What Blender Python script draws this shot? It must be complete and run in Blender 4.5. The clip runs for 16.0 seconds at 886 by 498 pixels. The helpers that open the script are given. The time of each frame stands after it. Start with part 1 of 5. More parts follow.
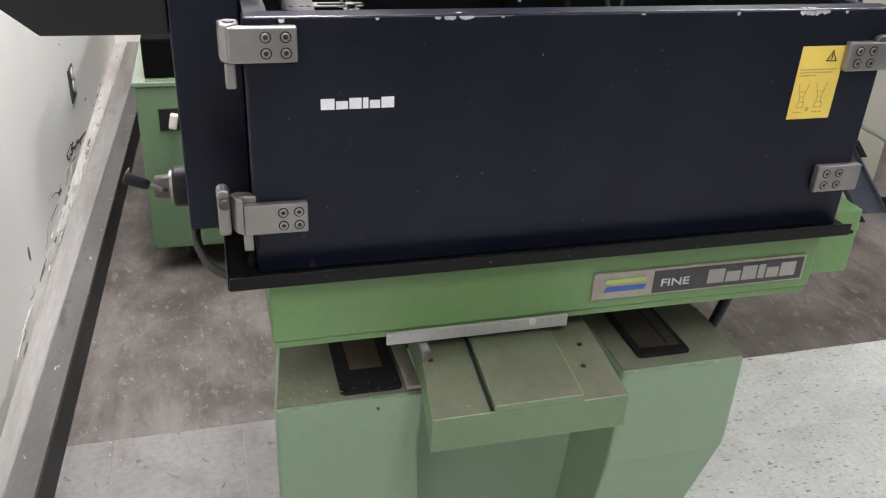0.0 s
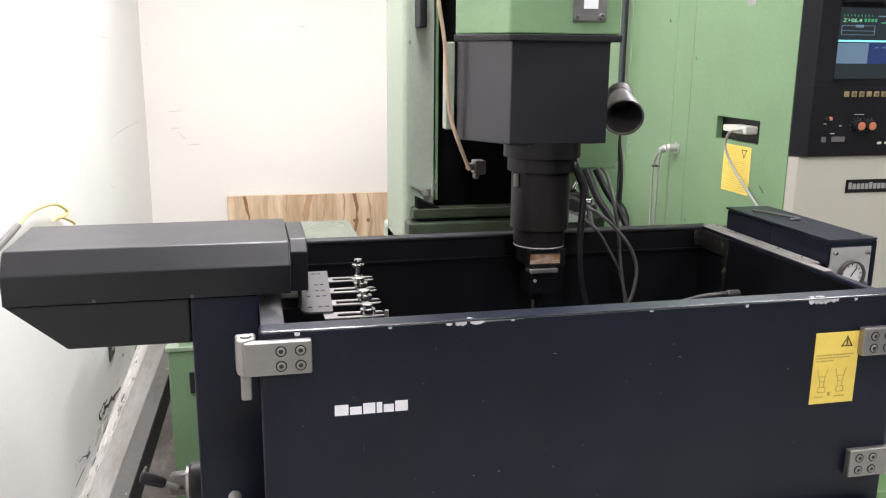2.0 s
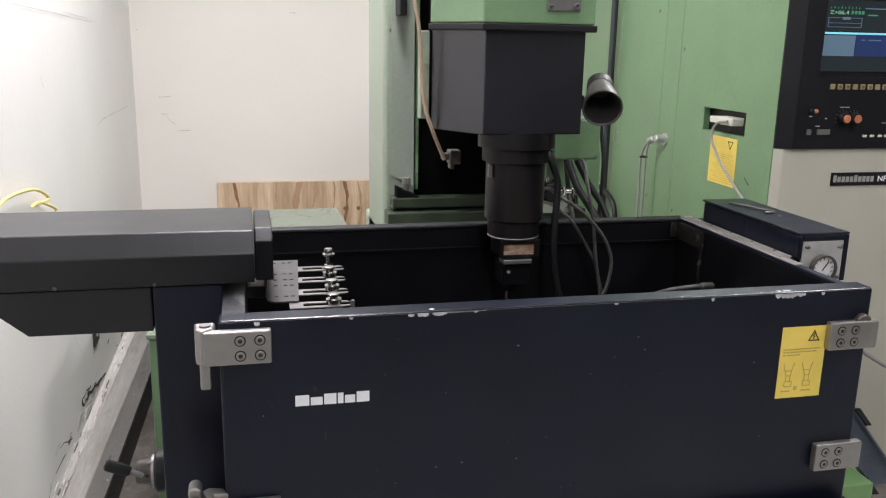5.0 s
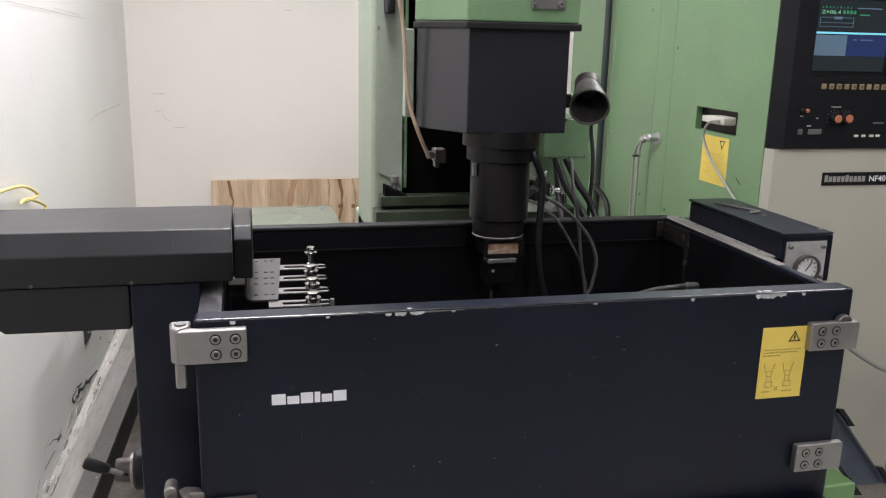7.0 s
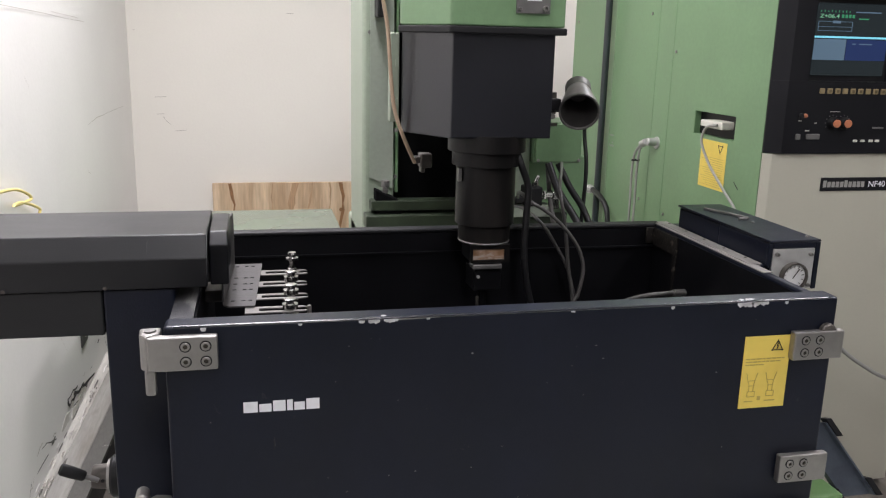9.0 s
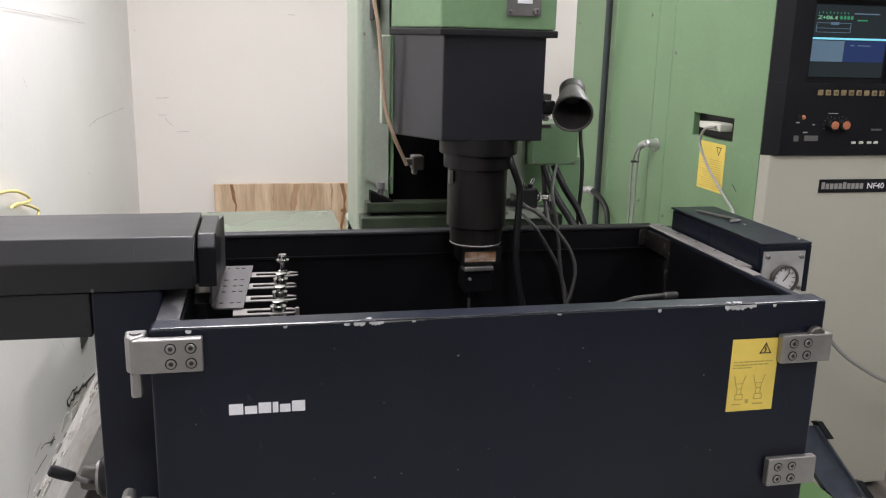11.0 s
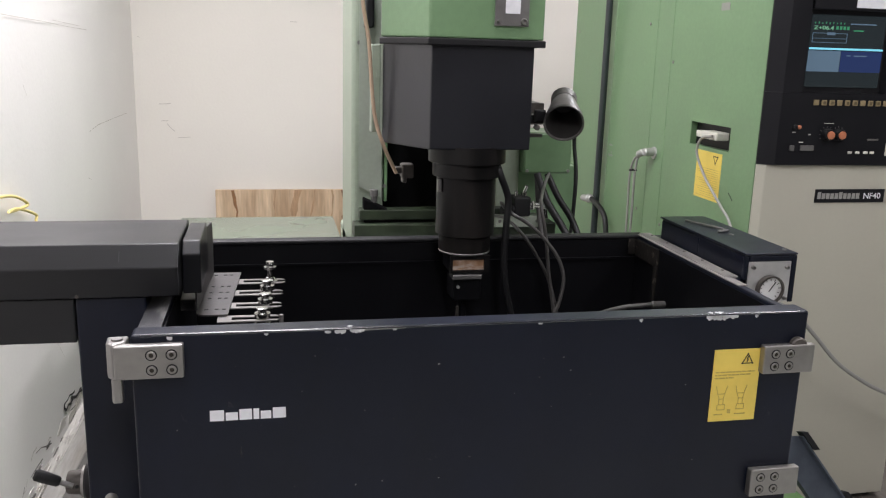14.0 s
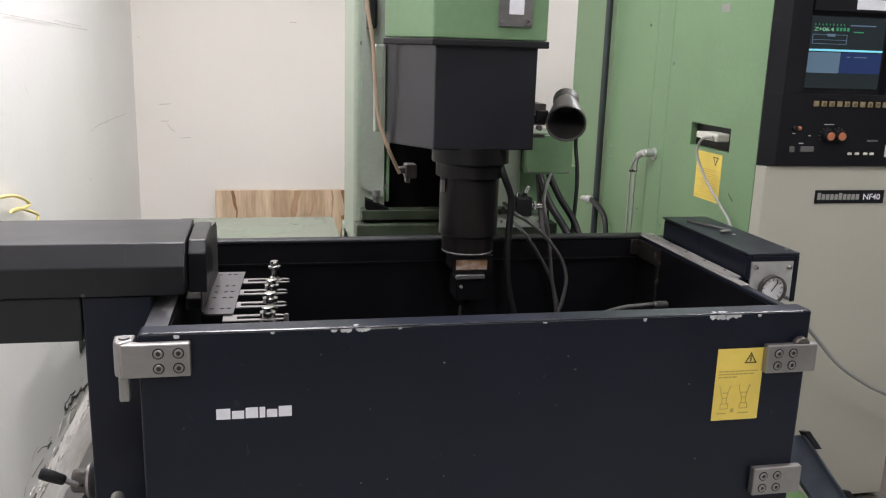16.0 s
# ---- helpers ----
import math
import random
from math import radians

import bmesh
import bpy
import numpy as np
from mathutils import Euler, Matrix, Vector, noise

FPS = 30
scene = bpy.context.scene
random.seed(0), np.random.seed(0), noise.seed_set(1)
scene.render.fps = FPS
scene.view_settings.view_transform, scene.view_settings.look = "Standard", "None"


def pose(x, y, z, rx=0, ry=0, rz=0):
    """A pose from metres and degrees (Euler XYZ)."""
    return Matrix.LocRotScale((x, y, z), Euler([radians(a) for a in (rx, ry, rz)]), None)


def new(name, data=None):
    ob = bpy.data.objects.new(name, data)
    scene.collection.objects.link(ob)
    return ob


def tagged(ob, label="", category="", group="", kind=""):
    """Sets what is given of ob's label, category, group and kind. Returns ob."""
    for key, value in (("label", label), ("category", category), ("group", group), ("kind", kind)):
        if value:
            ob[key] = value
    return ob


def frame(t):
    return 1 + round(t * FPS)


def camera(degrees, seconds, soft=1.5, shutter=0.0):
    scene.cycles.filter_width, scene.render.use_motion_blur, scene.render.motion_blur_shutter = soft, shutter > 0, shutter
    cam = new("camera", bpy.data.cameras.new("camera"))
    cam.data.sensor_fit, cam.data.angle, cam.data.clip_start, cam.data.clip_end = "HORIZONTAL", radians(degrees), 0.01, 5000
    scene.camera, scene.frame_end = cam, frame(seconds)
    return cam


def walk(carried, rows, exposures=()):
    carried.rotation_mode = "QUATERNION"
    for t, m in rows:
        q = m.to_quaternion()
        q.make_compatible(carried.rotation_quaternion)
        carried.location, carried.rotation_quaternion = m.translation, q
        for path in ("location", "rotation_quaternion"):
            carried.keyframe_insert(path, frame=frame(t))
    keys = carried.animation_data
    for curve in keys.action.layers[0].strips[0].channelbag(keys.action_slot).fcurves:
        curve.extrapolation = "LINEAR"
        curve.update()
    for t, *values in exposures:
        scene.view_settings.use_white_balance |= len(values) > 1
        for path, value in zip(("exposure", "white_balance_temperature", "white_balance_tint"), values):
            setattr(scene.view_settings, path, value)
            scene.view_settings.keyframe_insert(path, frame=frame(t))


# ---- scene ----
cam = camera(55.36, 16.0, soft=1.2)
PATH = [
    (0, pose(-0.1007, -1.0392, 1.4025, 62.096, -2.515, -14.856)),
    (0.5, pose(-0.0982, -1.0342, 1.4216, 63.012, -2.538, -14.776)),
    (1, pose(-0.0870, -1.0345, 1.4693, 69.534, -1.724, -13.832)),
    (1.5, pose(-0.0749, -1.0190, 1.4929, 73.851, -0.303, -13.517)),
    (2, pose(-0.0654, -1.0161, 1.5028, 77.053, -0.531, -12.937)),
    (2.5, pose(-0.0589, -1.0161, 1.5044, 76.830, -1.135, -13.151)),
    (3, pose(-0.0506, -1.0179, 1.5031, 76.637, -1.219, -12.969)),
    (3.5, pose(-0.0412, -1.0196, 1.5048, 76.528, -1.127, -12.851)),
    (4, pose(-0.0323, -1.0181, 1.5044, 76.402, -0.932, -12.947)),
    (6.5, pose(-0.0020, -1.0230, 1.5070, 76.156, -1.386, -13.027)),
    (7, pose(0.0083, -1.0226, 1.5065, 76.123, -1.323, -12.972)),
    (7.5, pose(0.0228, -1.0233, 1.5077, 76.285, -1.316, -13.033)),
    (8, pose(0.0375, -1.0233, 1.5083, 76.410, -1.092, -12.799)),
    (8.5, pose(0.0475, -1.0193, 1.5073, 76.300, -1.295, -12.538)),
    (9, pose(0.0542, -1.0194, 1.5096, 76.305, -1.388, -12.354)),
    (11.5, pose(0.0832, -1.0289, 1.5141, 76.383, -1.460, -11.806)),
    (12, pose(0.0860, -1.0325, 1.5155, 76.513, -1.698, -11.740)),
    (12.5, pose(0.0914, -1.0359, 1.5164, 76.657, -1.743, -11.764)),
    (13, pose(0.0974, -1.0377, 1.5168, 76.675, -1.672, -11.656)),
    (13.5, pose(0.1041, -1.0394, 1.5181, 76.678, -1.738, -11.634)),
    (14, pose(0.1098, -1.0382, 1.5188, 76.758, -1.634, -11.503)),
    (14.5, pose(0.1097, -1.0382, 1.5190, 76.754, -1.640, -11.527)),
    (15, pose(0.1060, -1.0404, 1.5190, 76.649, -1.865, -11.418)),
    (15.5, pose(0.0991, -1.0416, 1.5176, 76.686, -1.966, -11.379)),
    (16, pose(0.0989, -1.0414, 1.5176, 76.826, -1.729, -11.629)),
]
EXPOSURES = [(0, 0.33), (0.5, 0.29), (1.0, 0.46), (1.5, 0.6), (2.0, 0.52), (3.0, 0.33), (4.0, 0.16), (6.5, -0.07), (9.0, -0.08), (11.5, -0.01), (13.0, -0.07), (16.0, -0.07)]
walk(cam, PATH, EXPOSURES)

# ---- light: assumed fluorescent ceiling fixtures, out of view, over a windowless shop ----
world = bpy.data.worlds.new("world")
world.use_nodes = True
world.node_tree.nodes["Background"].inputs[0].default_value = (0.9, 0.95, 1.0, 1)
world.node_tree.nodes["Background"].inputs[1].default_value = 0.02
scene.world = world
CEIL = 3.0
# Unseen lamps; places and powers chosen for the brightness they give.
LAMPS = [(0.12, 0.5, 36), (2.1, -0.4, 26), (-0.15, 1.75, 42), (2.4, 2.4, 32), (0.3, -1.9, 25), (3.6, -3.2, 10)]
for lx, ly, power in LAMPS:
    lamp = bpy.data.lights.new("ceiling_lamp", "AREA")
    lamp.shape, lamp.size, lamp.size_y = "RECTANGLE", 0.28, 1.2
    lamp.energy, lamp.color = power, (1.02, 0.98, 1.07)
    ob = new("ceiling_lamp", lamp)
    ob.matrix_world = pose(lx, ly, CEIL - 0.105)


# ---- materials ----
def mat(name, color, rough=0.5, metal=0.0, var=0.12, scale=6.0, grain=0.06, gscale=90.0, bump=0.15, bscale=220.0, spread=None,
        island=0.0, streak=None, coat=0.0, spec=0.5):
    """Paint, metal or stone: a base colour, blotches, grain, fine relief and wear in the gloss."""
    m = bpy.data.materials.new(name)
    m.use_nodes = True
    t = m.node_tree
    n, ln = t.nodes, t.links
    b = n["Principled BSDF"]
    b.inputs["Metallic"].default_value = metal
    b.inputs["Coat Weight"].default_value = coat
    b.inputs["Specular IOR Level"].default_value = spec
    co = n.new("ShaderNodeTexCoord")
    mp = n.new("ShaderNodeMapping")
    ln.new(co.outputs["Object"], mp.inputs[0])
    if streak:
        mp.inputs["Scale"].default_value = streak
    big = n.new("ShaderNodeTexNoise")
    big.inputs["Scale"].default_value, big.inputs["Detail"].default_value = scale, 5
    fine = n.new("ShaderNodeTexNoise")
    fine.inputs["Scale"].default_value, fine.inputs["Detail"].default_value = gscale, 3
    ln.new(mp.outputs[0], big.inputs["Vector"])
    ln.new(mp.outputs[0], fine.inputs["Vector"])

    def math_(op, a, c):
        k = n.new("ShaderNodeMath")
        k.operation = op
        for i, v in enumerate((a, c)):
            if isinstance(v, (int, float)):
                k.inputs[i].default_value = v
            else:
                ln.new(v, k.inputs[i])
        return k.outputs[0]
    f1 = math_("MULTIPLY_ADD", big.outputs["Fac"], var * 4)
    f1.node.inputs[2].default_value = 1 - var * 2
    f2 = math_("MULTIPLY_ADD", fine.outputs["Fac"], grain * 4)
    f2.node.inputs[2].default_value = 1 - grain * 2
    f = math_("MULTIPLY", f1, f2)
    if island:
        oi = n.new("ShaderNodeObjectInfo")
        f3 = math_("MULTIPLY_ADD", oi.outputs["Random"], island * 2)
        f3.node.inputs[2].default_value = 1 - island
        f = math_("MULTIPLY", f, f3)
    rgb = n.new("ShaderNodeRGB")
    rgb.outputs[0].default_value = (*color, 1)
    src = rgb.outputs[0]
    if spread:
        mx = n.new("ShaderNodeMix")
        mx.data_type = "RGBA"
        mx.inputs[6].default_value, mx.inputs[7].default_value = (*color, 1), (*spread, 1)
        ramp = n.new("ShaderNodeMapRange")
        ramp.inputs[1].default_value, ramp.inputs[2].default_value = 0.42, 0.64
        ln.new(big.outputs["Fac"], ramp.inputs[0])
        ln.new(ramp.outputs[0], mx.inputs[0])
        src = mx.outputs[2]
    vm = n.new("ShaderNodeVectorMath")
    vm.operation = "SCALE"
    ln.new(src, vm.inputs[0])
    ln.new(f, vm.inputs["Scale"])
    ln.new(vm.outputs[0], b.inputs["Base Color"])
    r = math_("MULTIPLY_ADD", big.outputs["Fac"], 0.25)
    r.node.inputs[2].default_value = rough - 0.125
    ln.new(r, b.inputs["Roughness"])
    if bump:
        bt = n.new("ShaderNodeTexNoise")
        bt.inputs["Scale"].default_value = bscale
        ln.new(mp.outputs[0], bt.inputs["Vector"])
        bp = n.new("ShaderNodeBump")
        bp.inputs["Strength"].default_value, bp.inputs["Distance"].default_value = bump, 0.002
        ln.new(bt.outputs["Fac"], bp.inputs["Height"])
        ln.new(bp.outputs[0], b.inputs["Normal"])
    return m


def glow(name, color, strength):
    m = bpy.data.materials.new(name)
    m.use_nodes = True
    b = m.node_tree.nodes["Principled BSDF"]
    b.inputs["Base Color"].default_value = (*[c * 0.3 for c in color], 1)
    b.inputs["Roughness"].default_value = 0.2
    b.inputs["Emission Color"].default_value = (*color, 1)
    b.inputs["Emission Strength"].default_value = strength
    return m


BLACK = mat("black_blue_paint", (0.0050, 0.0070, 0.0154), 0.37, var=0.3, scale=7, grain=0.1, gscale=60, bump=0.1, bscale=380, spec=0.31, streak=(1, 1, 0.7))
HEADBLACK = mat("satin_black_head_paint", (0.0058, 0.0066, 0.0105), 0.36, var=0.2, scale=5, grain=0.15, gscale=160, bump=0.1, bscale=300, spec=0.8, coat=0.22)
HOOD = mat("charcoal_textured_paint", (0.0090, 0.0094, 0.0106), 0.36, var=0.3, scale=6, grain=0.12, gscale=40, bump=0.05, bscale=600, spec=0.42, streak=(0.6, 1.4, 1.4))
# Dark lining colour stands for the shade inside the lamp cone.
LAMPIN = mat("shaded_lamp_lining", (0.05, 0.047, 0.044), 0.5, var=0.3, scale=25, bump=0.1)
LAMPGREY = mat("worn_grey_lamp_paint", (0.24, 0.228, 0.215), 0.4, var=0.3, scale=30, bump=0.1)
DARKSTEEL = mat("dark_oily_steel", (0.1, 0.09, 0.08), 0.42, metal=0.5, var=0.35, scale=40, grain=0.15, bump=0.2)
RIMWEAR = mat("worn_grey_rim", (0.02, 0.02, 0.022), 0.5, metal=0.15, var=0.35, scale=14, grain=0.15, bump=0.15, streak=(3, 0.5, 3))
BLACKIN = mat("satin_near_black", (0.0042, 0.0043, 0.0052), 0.4, spec=0.27, var=0.25, scale=8, bump=0.1)
RUBBER = mat("black_rubber", (0.009, 0.009, 0.0098), 0.5, spec=0.35, var=0.2, scale=12, bump=0.2)
PLASTIC = mat("black_console_plastic", (0.0085, 0.0085, 0.0105), 0.45, spec=0.28, var=0.08, bump=0.2, bscale=600)
GREEN = mat("green_machine_paint", (0.166, 0.283, 0.143), 0.38, spec=0.7, var=0.09, scale=4, grain=0.05, gscale=70, bump=0.14, bscale=260)
COLGREEN = mat("column_green_paint", (0.262, 0.31, 0.235), 0.4, var=0.07, scale=3, bump=0.1, spec=0.7)
TABLEGREEN = mat("table_green_paint", (0.148, 0.268, 0.104), 0.38, spec=0.42, var=0.1, scale=4, grain=0.04, bump=0.12, bscale=260)
# Reservoir green is darkened to carry the machine's shade.
RESGREEN = mat("shaded_green_paint", (0.125, 0.205, 0.11), 0.45, var=0.1, scale=4, bump=0.12, bscale=260)
SADDLEGREEN = mat("dull_saddle_green", (0.145, 0.22, 0.115), 0.42, var=0.1, scale=5, grain=0.05, bump=0.15, bscale=200)
RUSTCOVER = mat("rusty_dark_way_cover", (0.075, 0.062, 0.052), 0.5, metal=0.3, var=0.3, scale=14, grain=0.2, bump=0.2)
PLATE = mat("grey_sheet_metal", (0.06, 0.056, 0.055), 0.5, metal=0.2, var=0.15, scale=14, bump=0.15)
GREENGREY = mat("grey_green_panel_paint", (0.295, 0.33, 0.27), 0.45, var=0.06, scale=3, bump=0.1)
GREENPALE = mat("glossy_green_sheet", (0.165, 0.235, 0.145), 0.26, spec=1.0, coat=0.7, var=0.08, scale=3, bump=0.1)
GREENBASE = mat("grey_green_casting_paint", (0.226, 0.328, 0.212), 0.42, var=0.05, scale=3, grain=0.03, bump=0.12, bscale=120)
MATTE = mat("matte_near_black", (0.004, 0.004, 0.0042), 0.85, var=0.2, scale=9, spec=0.06, bump=0.1)
# Green darkened for oil stain and for the head's shade on the ledge.
OILSHADEGREEN = mat("oily_shaded_green", (0.013, 0.019, 0.011), 0.4, var=0.4, scale=6, grain=0.1, spread=(0.032, 0.044, 0.024), bump=0.15)
BASEDIRT = mat("dusty_green_casting_top", (0.18, 0.2, 0.13), 0.5, spec=0.35, var=0.14, scale=9, grain=0.12, spread=(0.19, 0.2, 0.14), bump=0.25, bscale=90)
GREENDIRT = mat("oily_green_casting_top", (0.096, 0.118, 0.068), 0.45, spec=0.35, var=0.12, scale=5, grain=0.1, spread=(0.118, 0.122, 0.082), bump=0.25, bscale=90)
STEEL = mat("brushed_steel", (0.32, 0.308, 0.29), 0.4, metal=0.85, var=0.1, scale=14, bump=0.12, bscale=300)
DULLSTEEL = mat("dull_grey_steel", (0.2, 0.195, 0.185), 0.48, metal=0.6, var=0.2, scale=18, bump=0.2)
ALU = mat("aluminium_plate", (0.55, 0.55, 0.53), 0.45, metal=0.55, var=0.08, scale=20, bump=0.06)
BRASS = mat("tarnished_brass", (0.42, 0.24, 0.13), 0.42, metal=0.35, var=0.3, scale=40, spread=(0.55, 0.4, 0.3), bump=0.2)
WALL = mat("cream_wall_paint", (0.795, 0.757, 0.694), 0.75, var=0.025, scale=1.6, grain=0.01, bump=0.25, bscale=60)
WALLW = mat("white_wall_paint", (0.83, 0.80, 0.775), 0.7, var=0.03, scale=2.2, grain=0.015, bump=0.3, bscale=45)
GREYWALL = mat("dark_grey_wall_paint", (0.07, 0.07, 0.07), 0.8, var=0.05, scale=2, bump=0.2)
PLASTER = mat("chipped_dirty_plaster", (0.66, 0.635, 0.585), 0.85, var=0.12, scale=7, grain=0.12, gscale=40, spread=(0.46, 0.435, 0.395), bump=0.45, bscale=30, streak=(2.2, 0.35, 2.2))
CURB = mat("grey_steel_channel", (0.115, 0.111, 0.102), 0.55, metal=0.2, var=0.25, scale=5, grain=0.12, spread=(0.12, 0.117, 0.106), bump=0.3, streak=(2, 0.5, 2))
CURBDARK = mat("near_black_channel", (0.018, 0.017, 0.017), 0.6, var=0.3, scale=9, bump=0.3)
LEDGE = mat("scuffed_light_grey_paint", (0.33, 0.318, 0.292), 0.7, var=0.15, scale=6, grain=0.12, gscale=50, spread=(0.22, 0.205, 0.18), bump=0.2, streak=(3, 0.3, 3))
CEILING = mat("ceiling_paint", (0.78, 0.78, 0.75), 0.8, var=0.03, bump=0.1)
TILEB = mat("brown_worn_floor", (0.092, 0.079, 0.065), 0.45, var=0.16, scale=5.5, grain=0.14, gscale=60, spread=(0.15, 0.135, 0.118), bump=0.25, bscale=30)
TILEW = mat("white_speckled_floor_tile", (0.66, 0.675, 0.63), 0.38, var=0.08, scale=5, grain=0.12, gscale=70, bump=0.1, bscale=60, island=0.03)
def flecks(m, scale, lo, hi, dark, spin, stretch):
    """Short dark strokes pressed into each tile, laid anew on every tile."""
    nt = m.node_tree
    fo = nt.nodes.new("ShaderNodeTexCoord")
    fi = nt.nodes.new("ShaderNodeObjectInfo")
    fa = nt.nodes.new("ShaderNodeVectorMath")
    fa.operation = "MULTIPLY_ADD"
    fa.inputs[1].default_value = (9, 7, 5)
    fm = nt.nodes.new("ShaderNodeMapping")
    fm.inputs["Scale"].default_value, fm.inputs["Rotation"].default_value = (1.0, stretch, 1.0), (0, 0, spin)
    fk = nt.nodes.new("ShaderNodeTexNoise")
    fk.inputs["Scale"].default_value, fk.inputs["Detail"].default_value = scale, 5
    fr = nt.nodes.new("ShaderNodeMapRange")
    fr.inputs[1].default_value, fr.inputs[2].default_value, fr.inputs[3].default_value, fr.inputs[4].default_value = lo, hi, 1.0, dark
    fs = nt.nodes.new("ShaderNodeVectorMath")
    fs.operation = "SCALE"
    fb = nt.nodes["Principled BSDF"]
    nt.links.new(fi.outputs["Random"], fa.inputs[0])
    nt.links.new(fo.outputs["Object"], fa.inputs[2])
    nt.links.new(fa.outputs[0], fm.inputs[0])
    nt.links.new(fm.outputs[0], fk.inputs["Vector"])
    nt.links.new(fk.outputs["Fac"], fr.inputs[0])
    nt.links.new(fb.inputs["Base Color"].links[0].from_socket, fs.inputs[0])
    nt.links.new(fr.outputs[0], fs.inputs["Scale"])
    nt.links.new(fs.outputs[0], fb.inputs["Base Color"])


flecks(TILEW, 34, 0.645, 0.69, 0.4, 0.35, 3.0)
flecks(TILEW, 38, 0.655, 0.70, 0.45, -0.75, 3.4)
flecks(TILEW, 40, 0.66, 0.70, 0.5, 1.3, 2.6)
flecks(TILEW, 85, 0.62, 0.70, 0.7, 1.2, 1.4)
flecks(TILEW, 7, 0.45, 0.75, 0.86, 0.2, 1.3)


def flakes(m, scale, lo, hi, to, mapping, warp=0.0):
    """Sharp-edged worn spots over a material's colour."""
    nt = m.node_tree
    co_ = nt.nodes.new("ShaderNodeTexCoord")
    mp2 = nt.nodes.new("ShaderNodeMapping")
    mp2.inputs["Scale"].default_value = mapping
    nz = nt.nodes.new("ShaderNodeTexNoise")
    nz.inputs["Scale"].default_value, nz.inputs["Detail"].default_value, nz.inputs["Roughness"].default_value = scale, 7, 0.68
    nz.inputs["Distortion"].default_value = warp
    rg = nt.nodes.new("ShaderNodeMapRange")
    rg.inputs[1].default_value, rg.inputs[2].default_value = lo, hi
    mx = nt.nodes.new("ShaderNodeMix")
    mx.data_type = "RGBA"
    pb = nt.nodes["Principled BSDF"]
    nt.links.new(co_.outputs["Object"], mp2.inputs[0])
    nt.links.new(mp2.outputs[0], nz.inputs["Vector"])
    nt.links.new(nz.outputs["Fac"], rg.inputs[0])
    nt.links.new(rg.outputs[0], mx.inputs[0])
    nt.links.new(pb.inputs["Base Color"].links[0].from_socket, mx.inputs[6])
    mx.inputs[7].default_value = (*to, 1)
    nt.links.new(mx.outputs[2], pb.inputs["Base Color"])


flakes(TILEB, 3.4, 0.47, 0.68, (0.205, 0.184, 0.16), (1.3, 0.35, 1.0), 0.4)
flakes(TILEB, 30.0, 0.57, 0.66, (0.22, 0.205, 0.185), (1.4, 0.7, 1.0), 0.6)
flakes(TILEB, 13.0, 0.53, 0.72, (0.085, 0.073, 0.062), (1.2, 0.6, 1.0), 0.6)
flakes(TILEB, 46.0, 0.60, 0.67, (0.095, 0.084, 0.073), (1.3, 0.8, 1.0), 0.5)
flakes(TILEB, 42.0, 0.665, 0.70, (0.36, 0.34, 0.31), (1.0, 1.0, 1.0), 0.2)
flakes(PLASTER, 16.0, 0.58, 0.68, (0.2, 0.18, 0.155), (1.5, 0.4, 1.5), 0.3)
flakes(LEDGE, 14.0, 0.62, 0.72, (0.24, 0.225, 0.2), (1.5, 0.35, 1.5), 0.4)
flakes(CURB, 12.0, 0.58, 0.68, (0.085, 0.08, 0.072), (1.5, 0.5, 1.5), 0.5)
flakes(CURB, 26.0, 0.66, 0.68, (0.55, 0.54, 0.5), (1.5, 0.8, 1.5), 0.2)
flakes(RIMWEAR, 20.0, 0.52, 0.64, (0.11, 0.108, 0.105), (2.5, 0.6, 1.0), 0.5)
flakes(BLACK, 22.0, 0.665, 0.70, (0.03, 0.031, 0.038), (1.0, 1.0, 0.5), 0.5)
flakes(BLACK, 2.6, 0.5, 0.8, (0.0072, 0.0095, 0.0178), (1.0, 1.0, 0.45), 0.4)
flakes(HOOD, 14.0, 0.66, 0.72, (0.032, 0.032, 0.033), (0.5, 1.5, 1.5), 0.6)
flakes(GREENDIRT, 5.0, 0.45, 0.75, (0.078, 0.077, 0.052), (1.0, 0.6, 1.0), 0.3)
flakes(GREENDIRT, 60.0, 0.70, 0.73, (0.3, 0.3, 0.26), (1.0, 1.0, 1.0), 0.3)
# Tile colour mixes dirt with the machine base's shadow, painted in.
TILEDIRTSHADE = mat("soiled_shaded_floor_tile", (0.25, 0.245, 0.228), 0.45, var=0.2, scale=6, grain=0.15, gscale=60, spread=(0.165, 0.152, 0.136), bump=0.12, bscale=50)
flakes(TILEDIRTSHADE, 22.0, 0.6, 0.66, (0.1, 0.09, 0.08), (1.0, 0.7, 1.0), 0.5)
flakes(BRASS, 70.0, 0.52, 0.6, (0.6, 0.5, 0.42), (0.35, 1.0, 1.0), 0.4)
flakes(GREEN, 8.0, 0.66, 0.72, (0.185, 0.3, 0.165), (1.0, 1.0, 0.6), 0.5)
EDGEWEAR = mat("rubbed_charcoal_edge", (0.04, 0.04, 0.041), 0.4, var=0.4, scale=30, bump=0.1)
GROUT = mat("dark_floor_joint", (0.36, 0.355, 0.33), 0.8, bump=0.2)
PLY = mat("plywood", (0.56, 0.385, 0.24), 0.7, var=0.2, scale=2.6, grain=0.14, gscale=16, streak=(5, 5, 0.55), spread=(0.66, 0.51, 0.35), bump=0.3, bscale=60)
KNOT = mat("dark_wood_knot", (0.27, 0.135, 0.06), 0.7, var=0.3, scale=60, bump=0.2)
YELLOW = mat("yellow_sticker", (0.8, 0.61, 0.12), 0.5, var=0.06, scale=20, grain=0.02, bump=0.05)
